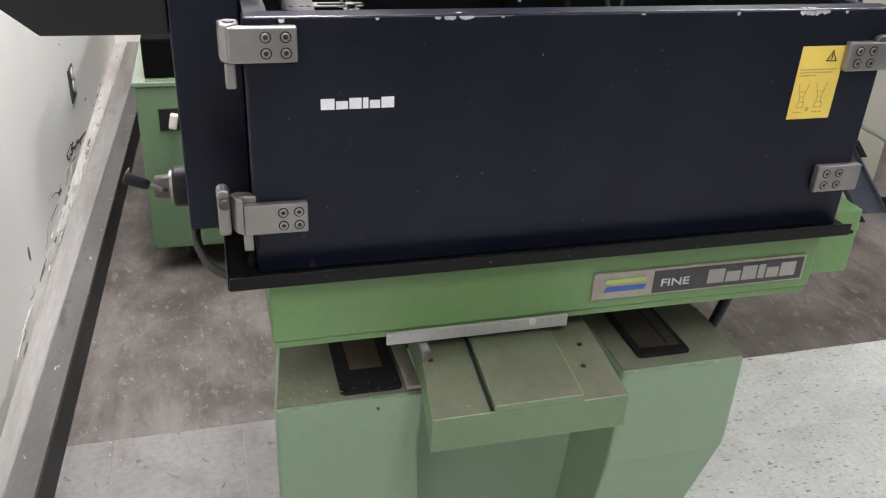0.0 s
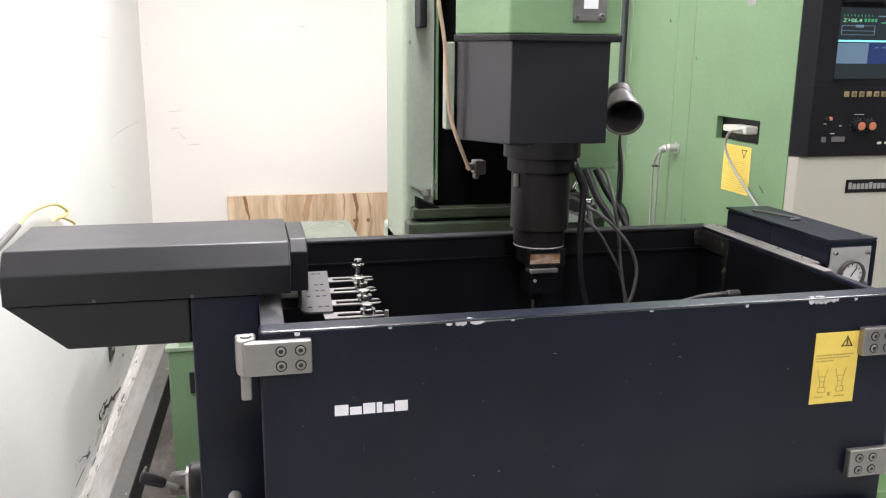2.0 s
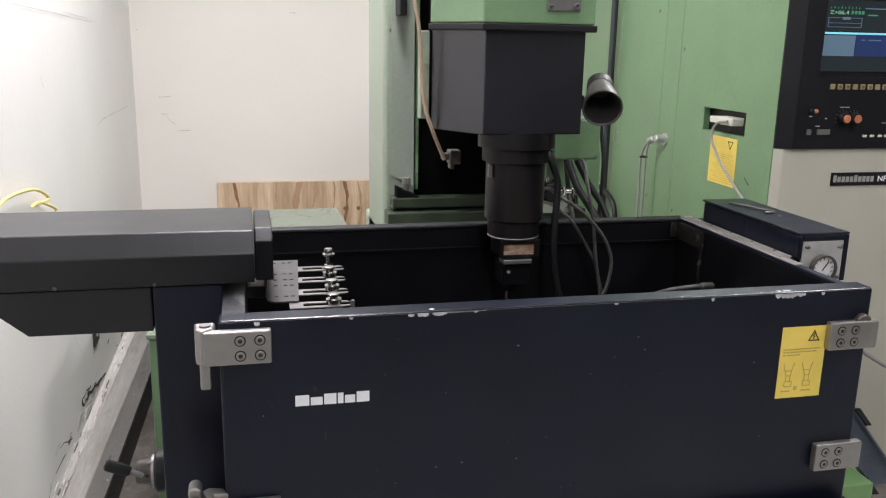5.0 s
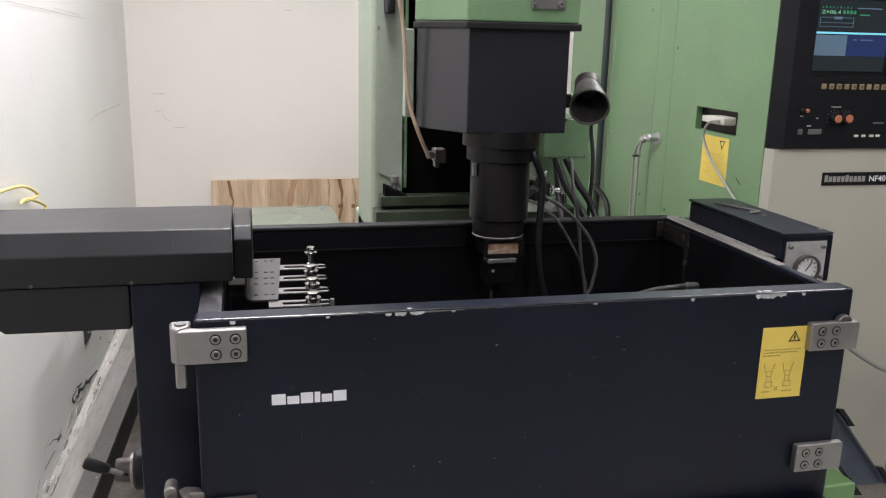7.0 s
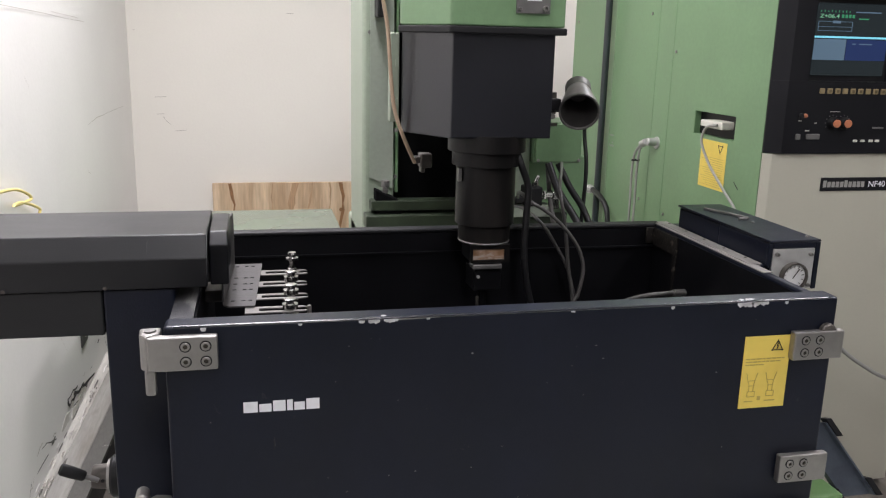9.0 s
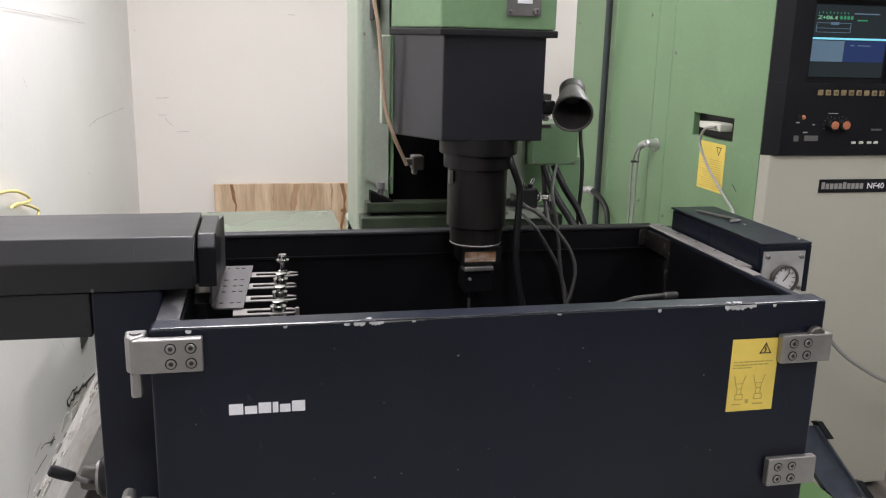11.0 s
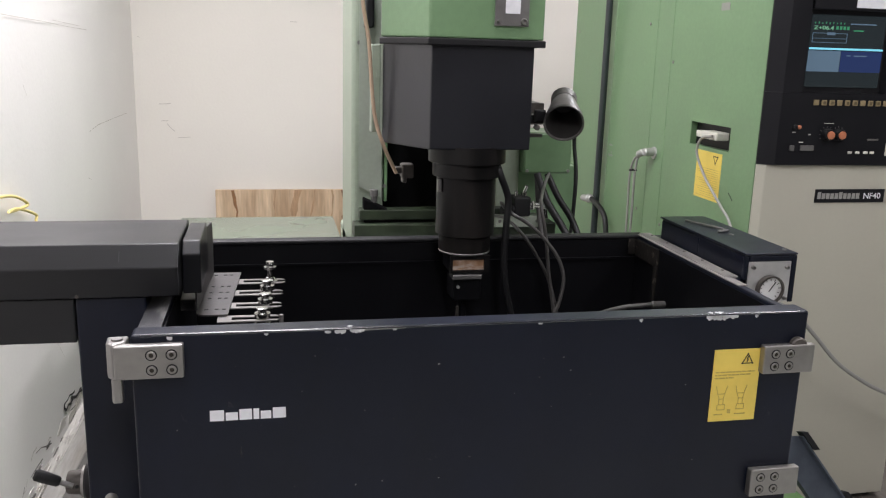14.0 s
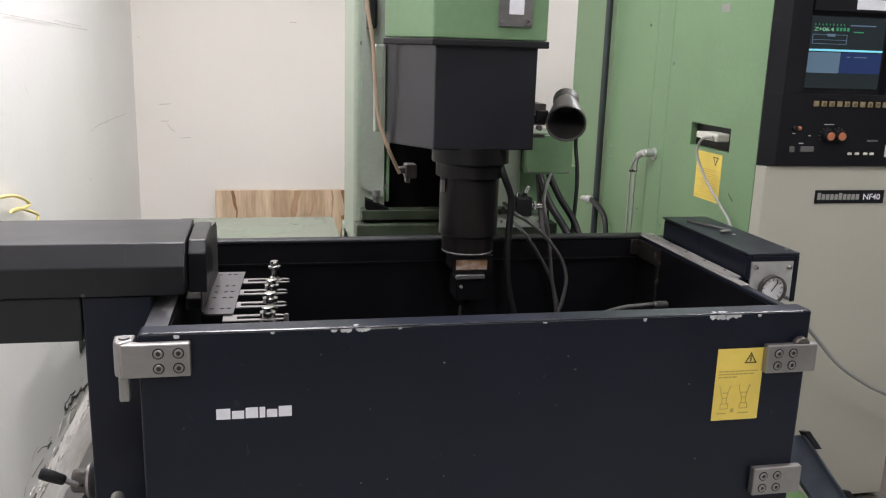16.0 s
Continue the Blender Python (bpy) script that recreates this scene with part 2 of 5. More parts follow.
INK = mat("black_ink", (0.03, 0.025, 0.015), 0.6, var=0.1, bump=0)
INKFADE = mat("faded_ink", (0.5, 0.37, 0.09), 0.6, var=0.2, bump=0)
WHITE = mat("white_print", (0.82, 0.82, 0.84), 0.5, var=0.03, bump=0)
PALEGREEN = mat("worn_pale_green_edge", (0.27, 0.335, 0.235), 0.5, var=0.3, scale=60, bump=0.1)
WIPER = mat("brownish_bare_metal", (0.36, 0.32, 0.28), 0.5, metal=0.25, var=0.2, scale=25, bump=0.1)
CHIP = mat("bare_metal_chip", (0.52, 0.52, 0.52), 0.5, var=0.3, scale=80, bump=0.3)
CREAM = mat("cream_cabinet_paint", (0.46, 0.445, 0.365), 0.5, var=0.045, scale=2.2, grain=0.012, bump=0.04, bscale=500)
WIREG = mat("grey_cable", (0.31, 0.305, 0.28), 0.5, var=0.1, bump=0.1)
DARKRUST = mat("oil_soaked_rust", (0.013, 0.011, 0.009), 0.5, metal=0.2, var=0.35, scale=30, grain=0.15, bump=0.35)
flakes(DARKRUST, 55.0, 0.56, 0.66, (0.16, 0.14, 0.11), (1.0, 0.8, 1.0), 0.5)
TRAYBLACK = mat("oily_black_tray_paint", (0.0045, 0.0045, 0.0047), 0.38, spec=0.22, var=0.3, scale=12, grain=0.12, bump=0.15)
flakes(TRAYBLACK, 70.0, 0.655, 0.68, (0.09, 0.085, 0.075), (1.0, 1.0, 1.0), 0.4)
EDGEGLOSS = mat("highlight_gloss_paint", (0.012, 0.014, 0.022), 0.2, spec=0.8, coat=0.5, var=0.3, scale=14, grain=0.2, gscale=30, bump=0.15, streak=(1, 3, 3))
SPINDLE = mat("oily_black_spindle_finish", (0.0052, 0.005, 0.0048), 0.42, spec=0.3, var=0.4, scale=9, grain=0.12, gscale=50, spread=(0.011, 0.0095, 0.0085), bump=0.12, streak=(2.6, 2.6, 0.25))
HOSEB = mat("black_hose", (0.0095, 0.0095, 0.01), 0.42, var=0.15, bump=0.15)
HOSEG = mat("dark_grey_hose", (0.075, 0.072, 0.068), 0.4, var=0.2, bump=0.15)
HOSET = mat("tan_hose", (0.46, 0.34, 0.235), 0.5, var=0.15, bump=0.15)
HOSEY = mat("yellow_air_hose", (0.8, 0.66, 0.24), 0.4, var=0.05, bump=0.05)
CONDUIT = mat("dark_blue_grey_conduit", (0.028, 0.036, 0.038), 0.4, var=0.2, bump=0.15)
ORANGE = mat("orange_knob", (0.5, 0.18, 0.09), 0.4, var=0.05, bump=0)
KEYC = mat("yellow_beige_key", (0.27, 0.21, 0.11), 0.5, var=0.1, bump=0)
IVORY = mat("ivory_connector", (0.7, 0.68, 0.6), 0.45, var=0.05, bump=0.05)
LIME = mat("lime_print", (0.36, 0.48, 0.14), 0.5, bump=0)
BLUE = mat("blue_print", (0.035, 0.11, 0.34), 0.5, bump=0)
TANWIN = mat("oily_tan_window", (0.11, 0.085, 0.055), 0.4, var=0.3, scale=40, bump=0.2)
CHROME = mat("chrome", (0.62, 0.62, 0.6), 0.22, metal=1.0, var=0.05, bump=0)
DIAL = mat("white_dial", (0.75, 0.75, 0.73), 0.4, var=0.02, bump=0)
SHEET = mat("scratched_blue_grey_sheet", (0.13, 0.15, 0.18), 0.32, metal=0.6, var=0.25, scale=25, bump=0.15)
flakes(SHEET, 30.0, 0.62, 0.7, (0.3, 0.31, 0.33), (1.0, 1.0, 0.5), 0.6)
SCREEN = glow("dark_crt_glow", (0.026, 0.034, 0.038), 0.6)
SCRBLUE = glow("blue_grey_crt_glow", (0.15, 0.23, 0.32), 0.5)
SCRNAVY = glow("navy_crt_glow", (0.03, 0.05, 0.15), 0.55)
SCRCYAN = glow("cyan_crt_glow", (0.25, 0.75, 0.95), 0.8)
SCRTEXT = glow("bright_green_crt_glow", (0.25, 0.6, 0.36), 0.5)
RIMLIGHT = mat("scuffed_bare_steel", (0.33, 0.315, 0.295), 0.5, metal=0.15, var=0.3, scale=18, grain=0.15, bump=0.15, streak=(3, 0.5, 3))
SCRGREEN = glow("green_crt_glow", (0.06, 0.3, 0.15), 0.6)
LAMPWHITE = glow("fluorescent_diffuser", (1.0, 0.98, 0.94), 4.0)
flakes(CREAM, 9.0, 0.68, 0.74, (0.36, 0.35, 0.28), (1.0, 1.0, 0.7), 0.5)


# ---- mesh helpers ----
def smooth(bm, deg=40):
    for f in bm.faces:
        f.smooth = True
    for e in bm.edges:
        if len(e.link_faces) == 2 and e.calc_face_angle(0) > radians(deg):
            e.smooth = False
    return bm


def box(x0, x1, y0, y1, z0, z1, bev=0.0, seg=2):
    bm = bmesh.new()
    bmesh.ops.create_cube(bm, size=1)
    for v in bm.verts:
        v.co = Vector((x0 if v.co.x < 0 else x1, y0 if v.co.y < 0 else y1, z0 if v.co.z < 0 else z1))
    if bev:
        bmesh.ops.bevel(bm, geom=bm.edges[:], offset=bev, segments=seg, affect="EDGES", profile=0.5)
    return bm


def prism(poly, axis, lo, hi, bev=0.0):
    """A polygon drawn in the two other axes, drawn out along axis from lo to hi."""
    bm = bmesh.new()

    def co(p, d):
        return Vector({"x": (d, p[0], p[1]), "y": (p[0], d, p[1]), "z": (p[0], p[1], d)}[axis])
    a = [bm.verts.new(co(p, lo)) for p in poly]
    b = [bm.verts.new(co(p, hi)) for p in poly]
    bm.faces.new(a)
    bm.faces.new(b[::-1])
    for i in range(len(poly)):
        j = (i + 1) % len(poly)
        bm.faces.new((a[j], a[i], b[i], b[j]))
    bmesh.ops.recalc_face_normals(bm, faces=bm.faces[:])
    if bev:
        bmesh.ops.bevel(bm, geom=bm.edges[:], offset=bev, segments=2, affect="EDGES", profile=0.5)
    return bm


def lathe(p0, p1, prof, seg=28):
    """A turned shape about the line p0 to p1; prof: (distance along it from 0 to 1, radius)."""
    p0, p1 = Vector(p0), Vector(p1)
    ax = (p1 - p0)
    u = ax.normalized().orthogonal().normalized()
    w = ax.normalized().cross(u)
    bm = bmesh.new()
    rings = []
    for d, r in prof:
        c = p0 + ax * d
        rings.append([bm.verts.new(c + (u * math.cos(2 * math.pi * i / seg) + w * math.sin(2 * math.pi * i / seg)) * max(r, 1e-5)) for i in range(seg)])
    for a, b in zip(rings, rings[1:]):
        for i in range(seg):
            bm.faces.new((a[i], a[(i + 1) % seg], b[(i + 1) % seg], b[i]))
    bm.faces.new(rings[0][::-1])
    bm.faces.new(rings[-1])
    bmesh.ops.recalc_face_normals(bm, faces=bm.faces[:])
    return smooth(bm, 35)


def tube(p0, p1, prof, seg=32):
    """A turned shell with no end caps."""
    bm = lathe(p0, p1, prof, seg)
    ends = [f for f in bm.faces if len(f.verts) == seg]
    bmesh.ops.delete(bm, geom=ends, context="FACES_ONLY")
    bmesh.ops.recalc_face_normals(bm, faces=bm.faces[:])
    return bm


def cyl(p0, p1, r, bev=0.0, seg=24):
    h = (Vector(p1) - Vector(p0)).length
    if not bev:
        return lathe(p0, p1, [(0, r), (1, r)], seg)
    d = bev / h
    return lathe(p0, p1, [(0, r - bev), (d, r), (1 - d, r), (1, r - bev)], seg)


def sweep(pts, r, seg=12, steps=8):
    """A round cable or hose that glides through the points."""
    pts = [Vector(p) for p in pts]
    path = []
    ext = [2 * pts[0] - pts[1]] + pts + [2 * pts[-1] - pts[-2]]
    for i in range(1, len(ext) - 2):
        a, b, c, d = ext[i - 1:i + 3]
        for s in range(steps):
            t = s / steps
            path.append(0.5 * (2 * b + (c - a) * t + (2 * a - 5 * b + 4 * c - d) * t * t + (3 * b - a - 3 * c + d) * t ** 3))
    path.append(pts[-1])
    bm = bmesh.new()
    u = (path[1] - path[0]).orthogonal().normalized()
    rings = []
    for i, p in enumerate(path):
        tan = (path[min(i + 1, len(path) - 1)] - path[max(i - 1, 0)]).normalized()
        u = (u - tan * u.dot(tan)).normalized()
        w = tan.cross(u)
        rings.append([bm.verts.new(p + (u * math.cos(2 * math.pi * k / seg) + w * math.sin(2 * math.pi * k / seg)) * r) for k in range(seg)])
    for a, b in zip(rings, rings[1:]):
        for k in range(seg):
            bm.faces.new((a[k], a[(k + 1) % seg], b[(k + 1) % seg], b[k]))
    bm.faces.new(rings[0][::-1])
    bm.faces.new(rings[-1])
    bmesh.ops.recalc_face_normals(bm, faces=bm.faces[:])
    return smooth(bm, 50)


def join(*bms):
    """Several pieces of one part as one mesh."""
    out = bms[0]
    for b in bms[1:]:
        m = bpy.data.meshes.new("join")
        b.to_mesh(m)
        out.from_mesh(m)
        bpy.data.meshes.remove(m)
        b.free()
    return out


def turned(bm, m):
    bm.transform(m)
    return bm


def part(name, bm, material, parent=None, label=""):
    me = bpy.data.meshes.new(name)
    bm.to_mesh(me)
    bm.free()
    me.materials.append(material)
    ob = new(name, me)
    if parent:
        ob.parent = parent
    if label:
        ob["label"] = label
    return ob


def thing(name, label, category, at=(0, 0, 0), kind="", group=""):
    ob = new(name)
    ob.location = at
    ob.empty_display_size = 0.05
    return tagged(ob, label, category, group, kind)


def solid(name, bm, material, label, category, kind="", group=""):
    return tagged(part(name, bm, material), label, category, group, kind)


def blob(cx, cz, w, h, y0, y1, seed):
    """An uneven flake lying on an upright face."""
    rnd = random.Random(seed)
    k = 19
    poly = [(cx + w / 2 * math.cos(2 * math.pi * i / k) * rnd.uniform(0.45, 1.12), cz + h / 2 * math.sin(2 * math.pi * i / k) * rnd.uniform(0.3, 1.2)) for i in range(k)]
    return prism(poly, "y", y0, y1)


def screw(name, at, axis, r, parent, material=None, depth=0.006):
    """A socket-head screw with a hexagonal hole."""
    a = Vector(at)
    d = Vector(axis)
    bm = lathe(a, a + d * depth, [(0, r), (0.8, r), (1, r * 0.86), (1, r * 0.5), (0.3, r * 0.48), (0.3, 0)], 14)
    return part(name, bm, material or STEEL, parent)


def arc_ring(c, r, w, d0, d1, seg=32):
    """A flat ring that faces -y."""
    x, z = c
    return tube((x, d0, z), (x, d1, z), [(0, r - w), (0, r), (1, r), (1, r - w), (0, r - w)], seg)


# ---- the setting ----
FLOOR_X1, FLOOR_Y0, FLOOR_Y1 = 5.0, -4.5, 4.0
WX = -0.615
floor = solid("floor", box(-0.8, FLOOR_X1 + 0.2, FLOOR_Y0 - 0.2, FLOOR_Y1 + 0.2, -0.12, -0.003), GROUT, "worn vinyl-tiled shop floor with dark joints", "floor", "structure")
TS, LINE = 0.305, 0.69
bmB = box(0.0003, TS - 0.0003, 0.0003, TS - 0.0003, -0.003, 0.0)
meW = bpy.data.meshes.new("floor_tile")
bmB.to_mesh(meW)
bmB.free()
meW.materials.append(TILEW)
meD = bpy.data.meshes.new("floor_tile")
bmD = box(0.0003, TS - 0.0003, 0.0003, TS - 0.0003, -0.003, 0.0)
bmD.to_mesh(meD)
bmD.free()
meD.materials.append(TILEDIRTSHADE)
part("worn_floor", box(-0.6, 5.0, LINE, 4.0, -0.003, 0.0), TILEB, floor, "brown stained worn floor")
for i in range(-3, 11):
    for j in range(-5, 0):
        x, y = -0.10 + i * TS, LINE + j * TS
        if x + TS < -0.52:
            continue
        tile = new("floor_tile", meD if i < 0 or (i == 0 and j == -1) else meW)
        tile.location = (x, y, 0)
        tile.parent = floor
rest = []
for i in range(-2, 17):
    for j in range(-17, 0):
        x, y = -0.10 + i * TS, LINE + j * TS
        if j >= -5 and i < 11:
            continue
        rest.append(box(max(x, -0.6) + 0.0003, min(x + TS, 5.0) - 0.0003, max(y, -4.5) + 0.0003, y + TS - 0.0003, -0.003, 0.0))
tagged(part("far_floor_tiles", join(*rest), TILEW, floor), kind="stuff")

wall_left = solid("wall_left", box(WX - 0.15, WX, FLOOR_Y0, 4.15, 0, CEIL), WALLW, "white painted wall with scratches and chipped plaster", "wall", "structure")
wall_back = solid("wall_back", box(WX, 5.15, 4.0, 4.15, 0, CEIL), WALL, "cream painted rear wall with pencil marks", "wall", "structure")
# Unseen walls, dark so that glossy black paint reflects little of them.
solid("wall_right", box(5.0, 5.15, FLOOR_Y0, 3.996, 0, CEIL), GREYWALL, "unseen shop wall, kept dark grey for weak reflections", "wall", "structure")
solid("wall_front", box(WX + 0.004, 4.996, FLOOR_Y0 - 0.15, FLOOR_Y0, 0, CEIL), GREYWALL, "unseen shop wall, kept dark grey for weak reflections", "wall", "structure")
solid("ceiling", box(WX - 0.15, 5.15, FLOOR_Y0 - 0.15, 4.15, CEIL + 0.004, CEIL + 0.15), CEILING, "plain white painted ceiling", "ceiling", "structure")
for lx, ly, power in LAMPS:
    fix = thing("ceiling_light", "assumed white fluorescent fixture under the ceiling, out of view", "ceiling light", (lx, ly, CEIL), group="ceiling lights")
    part("housing", join(box(-0.16, 0.16, -0.62, 0.62, -0.07, 0), box(-0.16, -0.145, -0.62, 0.62, -0.1, -0.07), box(0.145, 0.16, -0.62, 0.62, -0.1, -0.07)), CEILING, fix)
    part("diffuser", box(-0.14, 0.14, -0.6, 0.6, -0.095, -0.075), LAMPWHITE, fix)

# plaster curb and steel channel along the foot of the left wall
def drift(y):
    """The curb runs a little askew of the wall."""
    return max(-0.04, 0.033 * (y - 0.6))


def curb_strip(profile, seed):
    bm = bmesh.new()
    rnd = random.Random(seed)
    strips = []
    for i in range(150):
        y = FLOOR_Y0 + i * (8.5 / 149)
        strips.append([bm.verts.new((a + rnd.uniform(-j, j), y, b + rnd.uniform(-j, j))) for a, b, j in profile(y)])
    for a, b in zip(strips, strips[1:]):
        for k in range(len(a) - 1):
            bm.faces.new((a[k], a[k + 1], b[k + 1], b[k]))
    bmesh.ops.recalc_face_normals(bm, faces=bm.faces[:])
    for f in bm.faces:
        f.smooth = True
    return bm


def foot(y):
    return max(WX + 0.001, -0.613 + 0.0225 * (y - 1.1))


def slope(y):
    top = min(0.2, 0.18 - 0.019 * (y - 0.87))
    return [(WX - 0.002, top, 0.002), (0.6 * WX + 0.4 * foot(y) + 0.003, 0.45 * top + 0.55 * 0.13, 0.0015), (foot(y), 0.131, 0.001), (foot(y), 0.0, 0)]


def ledge(y):
    x = -0.571 + drift(y)
    return [(foot(y) - 0.004, 0.1305, 0), (x - 0.004, 0.1295, 0.0008), (x, 0.126, 0.0008), (x, 0.0, 0)]


baseboard = solid("baseboard", curb_strip(slope, 3), PLASTER, "rough dirty plaster curb along the wall foot", "baseboard", "structure")
part("ledge", curb_strip(ledge, 4), LEDGE, baseboard, "scuffed light grey ledge")


def channel(x0, x1, z0, z1):
    return prism([(x0 + drift(FLOOR_Y0), FLOOR_Y0), (x1 + drift(FLOOR_Y0), FLOOR_Y0), (x1 - 0.04, -0.612), (x1 + drift(3.99), 3.99), (x0 + drift(3.99), 3.99), (x0 - 0.04, -0.612)], "z", z0, z1)


trim = solid("trim", channel(-0.5705, -0.513, 0.11, 0.125), CURB, "scuffed grey steel channel along the wall foot", "trim", "structure")
# Side coloured near black, much darker than the channel's top.
part("channel_side", channel(-0.5695, -0.515, 0.0, 0.109), CURBDARK, trim, "near-black side of the channel")

# marks on the walls
def wall_mark(pts, on, w=0.006):
    """A thin scratch: a strip through points on the wall on="y" (rear) or "x" (left)."""
    bm = bmesh.new()
    rnd = random.Random(len(pts) * 7 + int(pts[0][0] * 100))
    strip = []
    for k, (a, z) in enumerate(pts):
        h = w * rnd.uniform(0.35, 1.0) / 2
        up = (a, 3.997, z + h), (a, 3.997, z - h)
        if on == "x":
            up = (WX + 0.003, a, z + h), (WX + 0.003, a, z - h)
        strip.append([bm.verts.new(q) for q in up])
    for a, b in zip(strip, strip[1:]):
        bm.faces.new((a[0], a[1], b[1], b[0]))
    return bm


MARK = mat("grey_scuff", (0.5, 0.46, 0.42), 0.8, var=0.3, scale=40, bump=0)
MARKD = mat("dark_scuff", (0.13, 0.12, 0.11), 0.8, var=0.3, scale=40, bump=0)
for pts in ([(-0.488, 1.179), (-0.455, 1.180), (-0.425, 1.183)], [(-0.481, 1.085), (-0.441, 1.086)], [(-0.394, 0.991), (-0.36, 0.992), (-0.323, 0.995)],
            [(-0.448, 1.07), (-0.43, 1.045), (-0.407, 1.026)], [(0.244, 1.652), (0.285, 1.651)], [(-0.39, 1.0), (-0.391, 1.02), (-0.392, 1.04)], [(-0.325, 0.995), (-0.324, 1.03)], [(-0.585, 1.544), (-0.575, 1.541)]):
    part("scuff", wall_mark(pts, "y", 0.004), MARK, wall_back)
for pts in ([(2.685, 1.15), (2.877, 1.161), (3.25, 1.158), (3.666, 1.152)], [(1.45, 1.585), (1.702, 1.58), (2.056, 1.574), (2.4, 1.565), (2.757, 1.559)], [(2.185, 1.582), (2.64, 1.571)],
            [(2.605, 0.971), (2.663, 0.953)], [(1.754, 1.383), (1.791, 1.348)], [(1.9, 0.52), (1.95, 0.47), (2.0, 0.42)]):
    part("scratch", wall_mark(pts, "x", 0.0028), MARK, wall_left)
rnd = random.Random(21)
for k in range(9):
    y0_, z0_ = rnd.uniform(1.0, 3.4), 0.2 + abs(rnd.gauss(0, 0.035))
    run = rnd.uniform(0.02, 0.09)
    part("scratch", wall_mark([(y0_, z0_), (y0_ + run * 0.5, z0_ + rnd.uniform(-0.012, 0.018)), (y0_ + run, z0_ + rnd.uniform(-0.02, 0.03))], "x", rnd.uniform(0.0015, 0.006)), rnd.choice((MARK, MARK, MARK, MARKD)), wall_left)
HOLLOW = mat("broken_pale_plaster", (0.6, 0.565, 0.51), 0.9, var=0.2, scale=30, grain=0.2, bump=0.6, bscale=60)
ON_WALL = Matrix(((0, 1, 0, WX), (1, 0, 0, 0), (0, 0, 1, 0), (0, 0, 0, 1)))
for name, y, z, w, h, d, m_ in (("plaster_hole", 2.2, 0.19, 0.28, 0.06, 0.0008, HOLLOW), ("plaster_chip", 2.02, 0.222, 0.1, 0.05, 0.0011, HOLLOW), ("plaster_chip", 1.9, 0.2, 0.16, 0.04, 0.0008, PLASTER),
                                ("plaster_chip", 2.05, 0.175, 0.2, 0.035, 0.0011, PLASTER), ("plaster_chip", 2.27, 0.185, 0.05, 0.03, 0.0013, MARKD), ("plaster_chip", 1.16, 0.285, 0.022, 0.045, 0.0013, MARKD),
                                ("plaster_chip", 1.71, 0.222, 0.06, 0.016, 0.0013, MARKD), ("plaster_chip", 2.57, 0.257, 0.05, 0.008, 0.0013, MARKD)):
    part(name, turned(blob(y, z, w, h, -0.002, d, int(y * 100)), ON_WALL), m_, wall_left)
VOID = mat("dark_hollow", (0.035, 0.031, 0.028), 0.9, var=0.3, scale=40, bump=0.2)
rnd = random.Random(5)
for pts, w in (([(1.935, 0.262), (1.95, 0.24), (1.97, 0.232), (2.0, 0.238), (2.03, 0.228), (2.08, 0.232), (2.12, 0.218), (2.18, 0.214), (2.24, 0.198), (2.3, 0.19), (2.36, 0.18), (2.43, 0.168)], 0.017), ([(1.945, 0.264), (1.985, 0.259), (2.03, 0.262), (2.07, 0.25), (2.11, 0.246)], 0.009), ([(2.02, 0.206), (2.05, 0.2), (2.1, 0.193)], 0.007)):
    part("broken_edge", wall_mark(pts, "x", w), VOID, wall_left, "dark broken edge of the plaster")
for y, z, w, h in ((1.95, 0.25, 0.016, 0.026), (2.06, 0.238, 0.05, 0.012), (2.2, 0.214, 0.06, 0.012)):
    part("plaster_pit", turned(blob(y, z, w, h, -0.001, 0.0024, int(y * 1000)), ON_WALL), VOID, wall_left)
# flakes and cracks where the wall paint meets the plaster curb
for k in range(64):
    y = rnd.uniform(0.85, 3.3)
    top = min(0.2, 0.18 - 0.019 * (y - 0.87))
    z = min(top + 0.03, max(0.138, rnd.gauss(top - 0.008, 0.016)))
    out = 0.0014 + (foot(y) - WX + 0.003) * max(0.0, (top - z) / (top - 0.131))
    w = rnd.uniform(0.02, 0.11)
    part("paint_flake", turned(blob(y, z, w, rnd.uniform(0.004, 0.013), out - 0.003, out, k + 300), ON_WALL), rnd.choice((HOLLOW, PLASTER, WALLW, MARK, MARKD, LEDGE)), wall_left)
for pts in ([(1.56, 0.268), (1.62, 0.258), (1.68, 0.232), (1.74, 0.214)], [(1.483, 0.225), (1.55, 0.222), (1.626, 0.216)], [(2.7, 0.242), (2.715, 0.2), (2.74, 0.172), (2.79, 0.16)], [(2.14, 0.6), (2.16, 0.587), (2.18, 0.584)]):
    part("crack", wall_mark(pts, "x", 0.006), MARKD, wall_left)

outlet = thing("wall_outlet", "worn grey wall outlet plate with two pale sockets", "outlet", (WX, 2.29, 0.41))
part("plate", box(0, 0.006, -0.058, 0.058, -0.062, 0.062, 0.002), PLATE, outlet)
for dz in (-0.014, 0.034):
    part("socket", lathe((0.006, 0.012, dz), (0.0095, 0.012, dz), [(0, 0.024), (0.7, 0.024), (1, 0.021)], 20), IVORY, outlet)

hose = solid("air_hose", sweep([(WX + 0.02, 0.834, 1.086), (WX + 0.02, 1.084, 1.106), (WX + 0.02, 1.232, 1.114), (WX + 0.02, 1.483, 1.088), (WX + 0.02, 1.636, 1.036), (WX + 0.02, 1.449, 1.049), (WX + 0.02, 1.532, 1.043), (WX + 0.02, 1.710, 0.992), (WX + 0.02, 1.709, 0.969), (WX + 0.02, 1.659, 0.869)], 0.0044), HOSEY, "coiled yellow air hose hanging on the white wall", "hose")
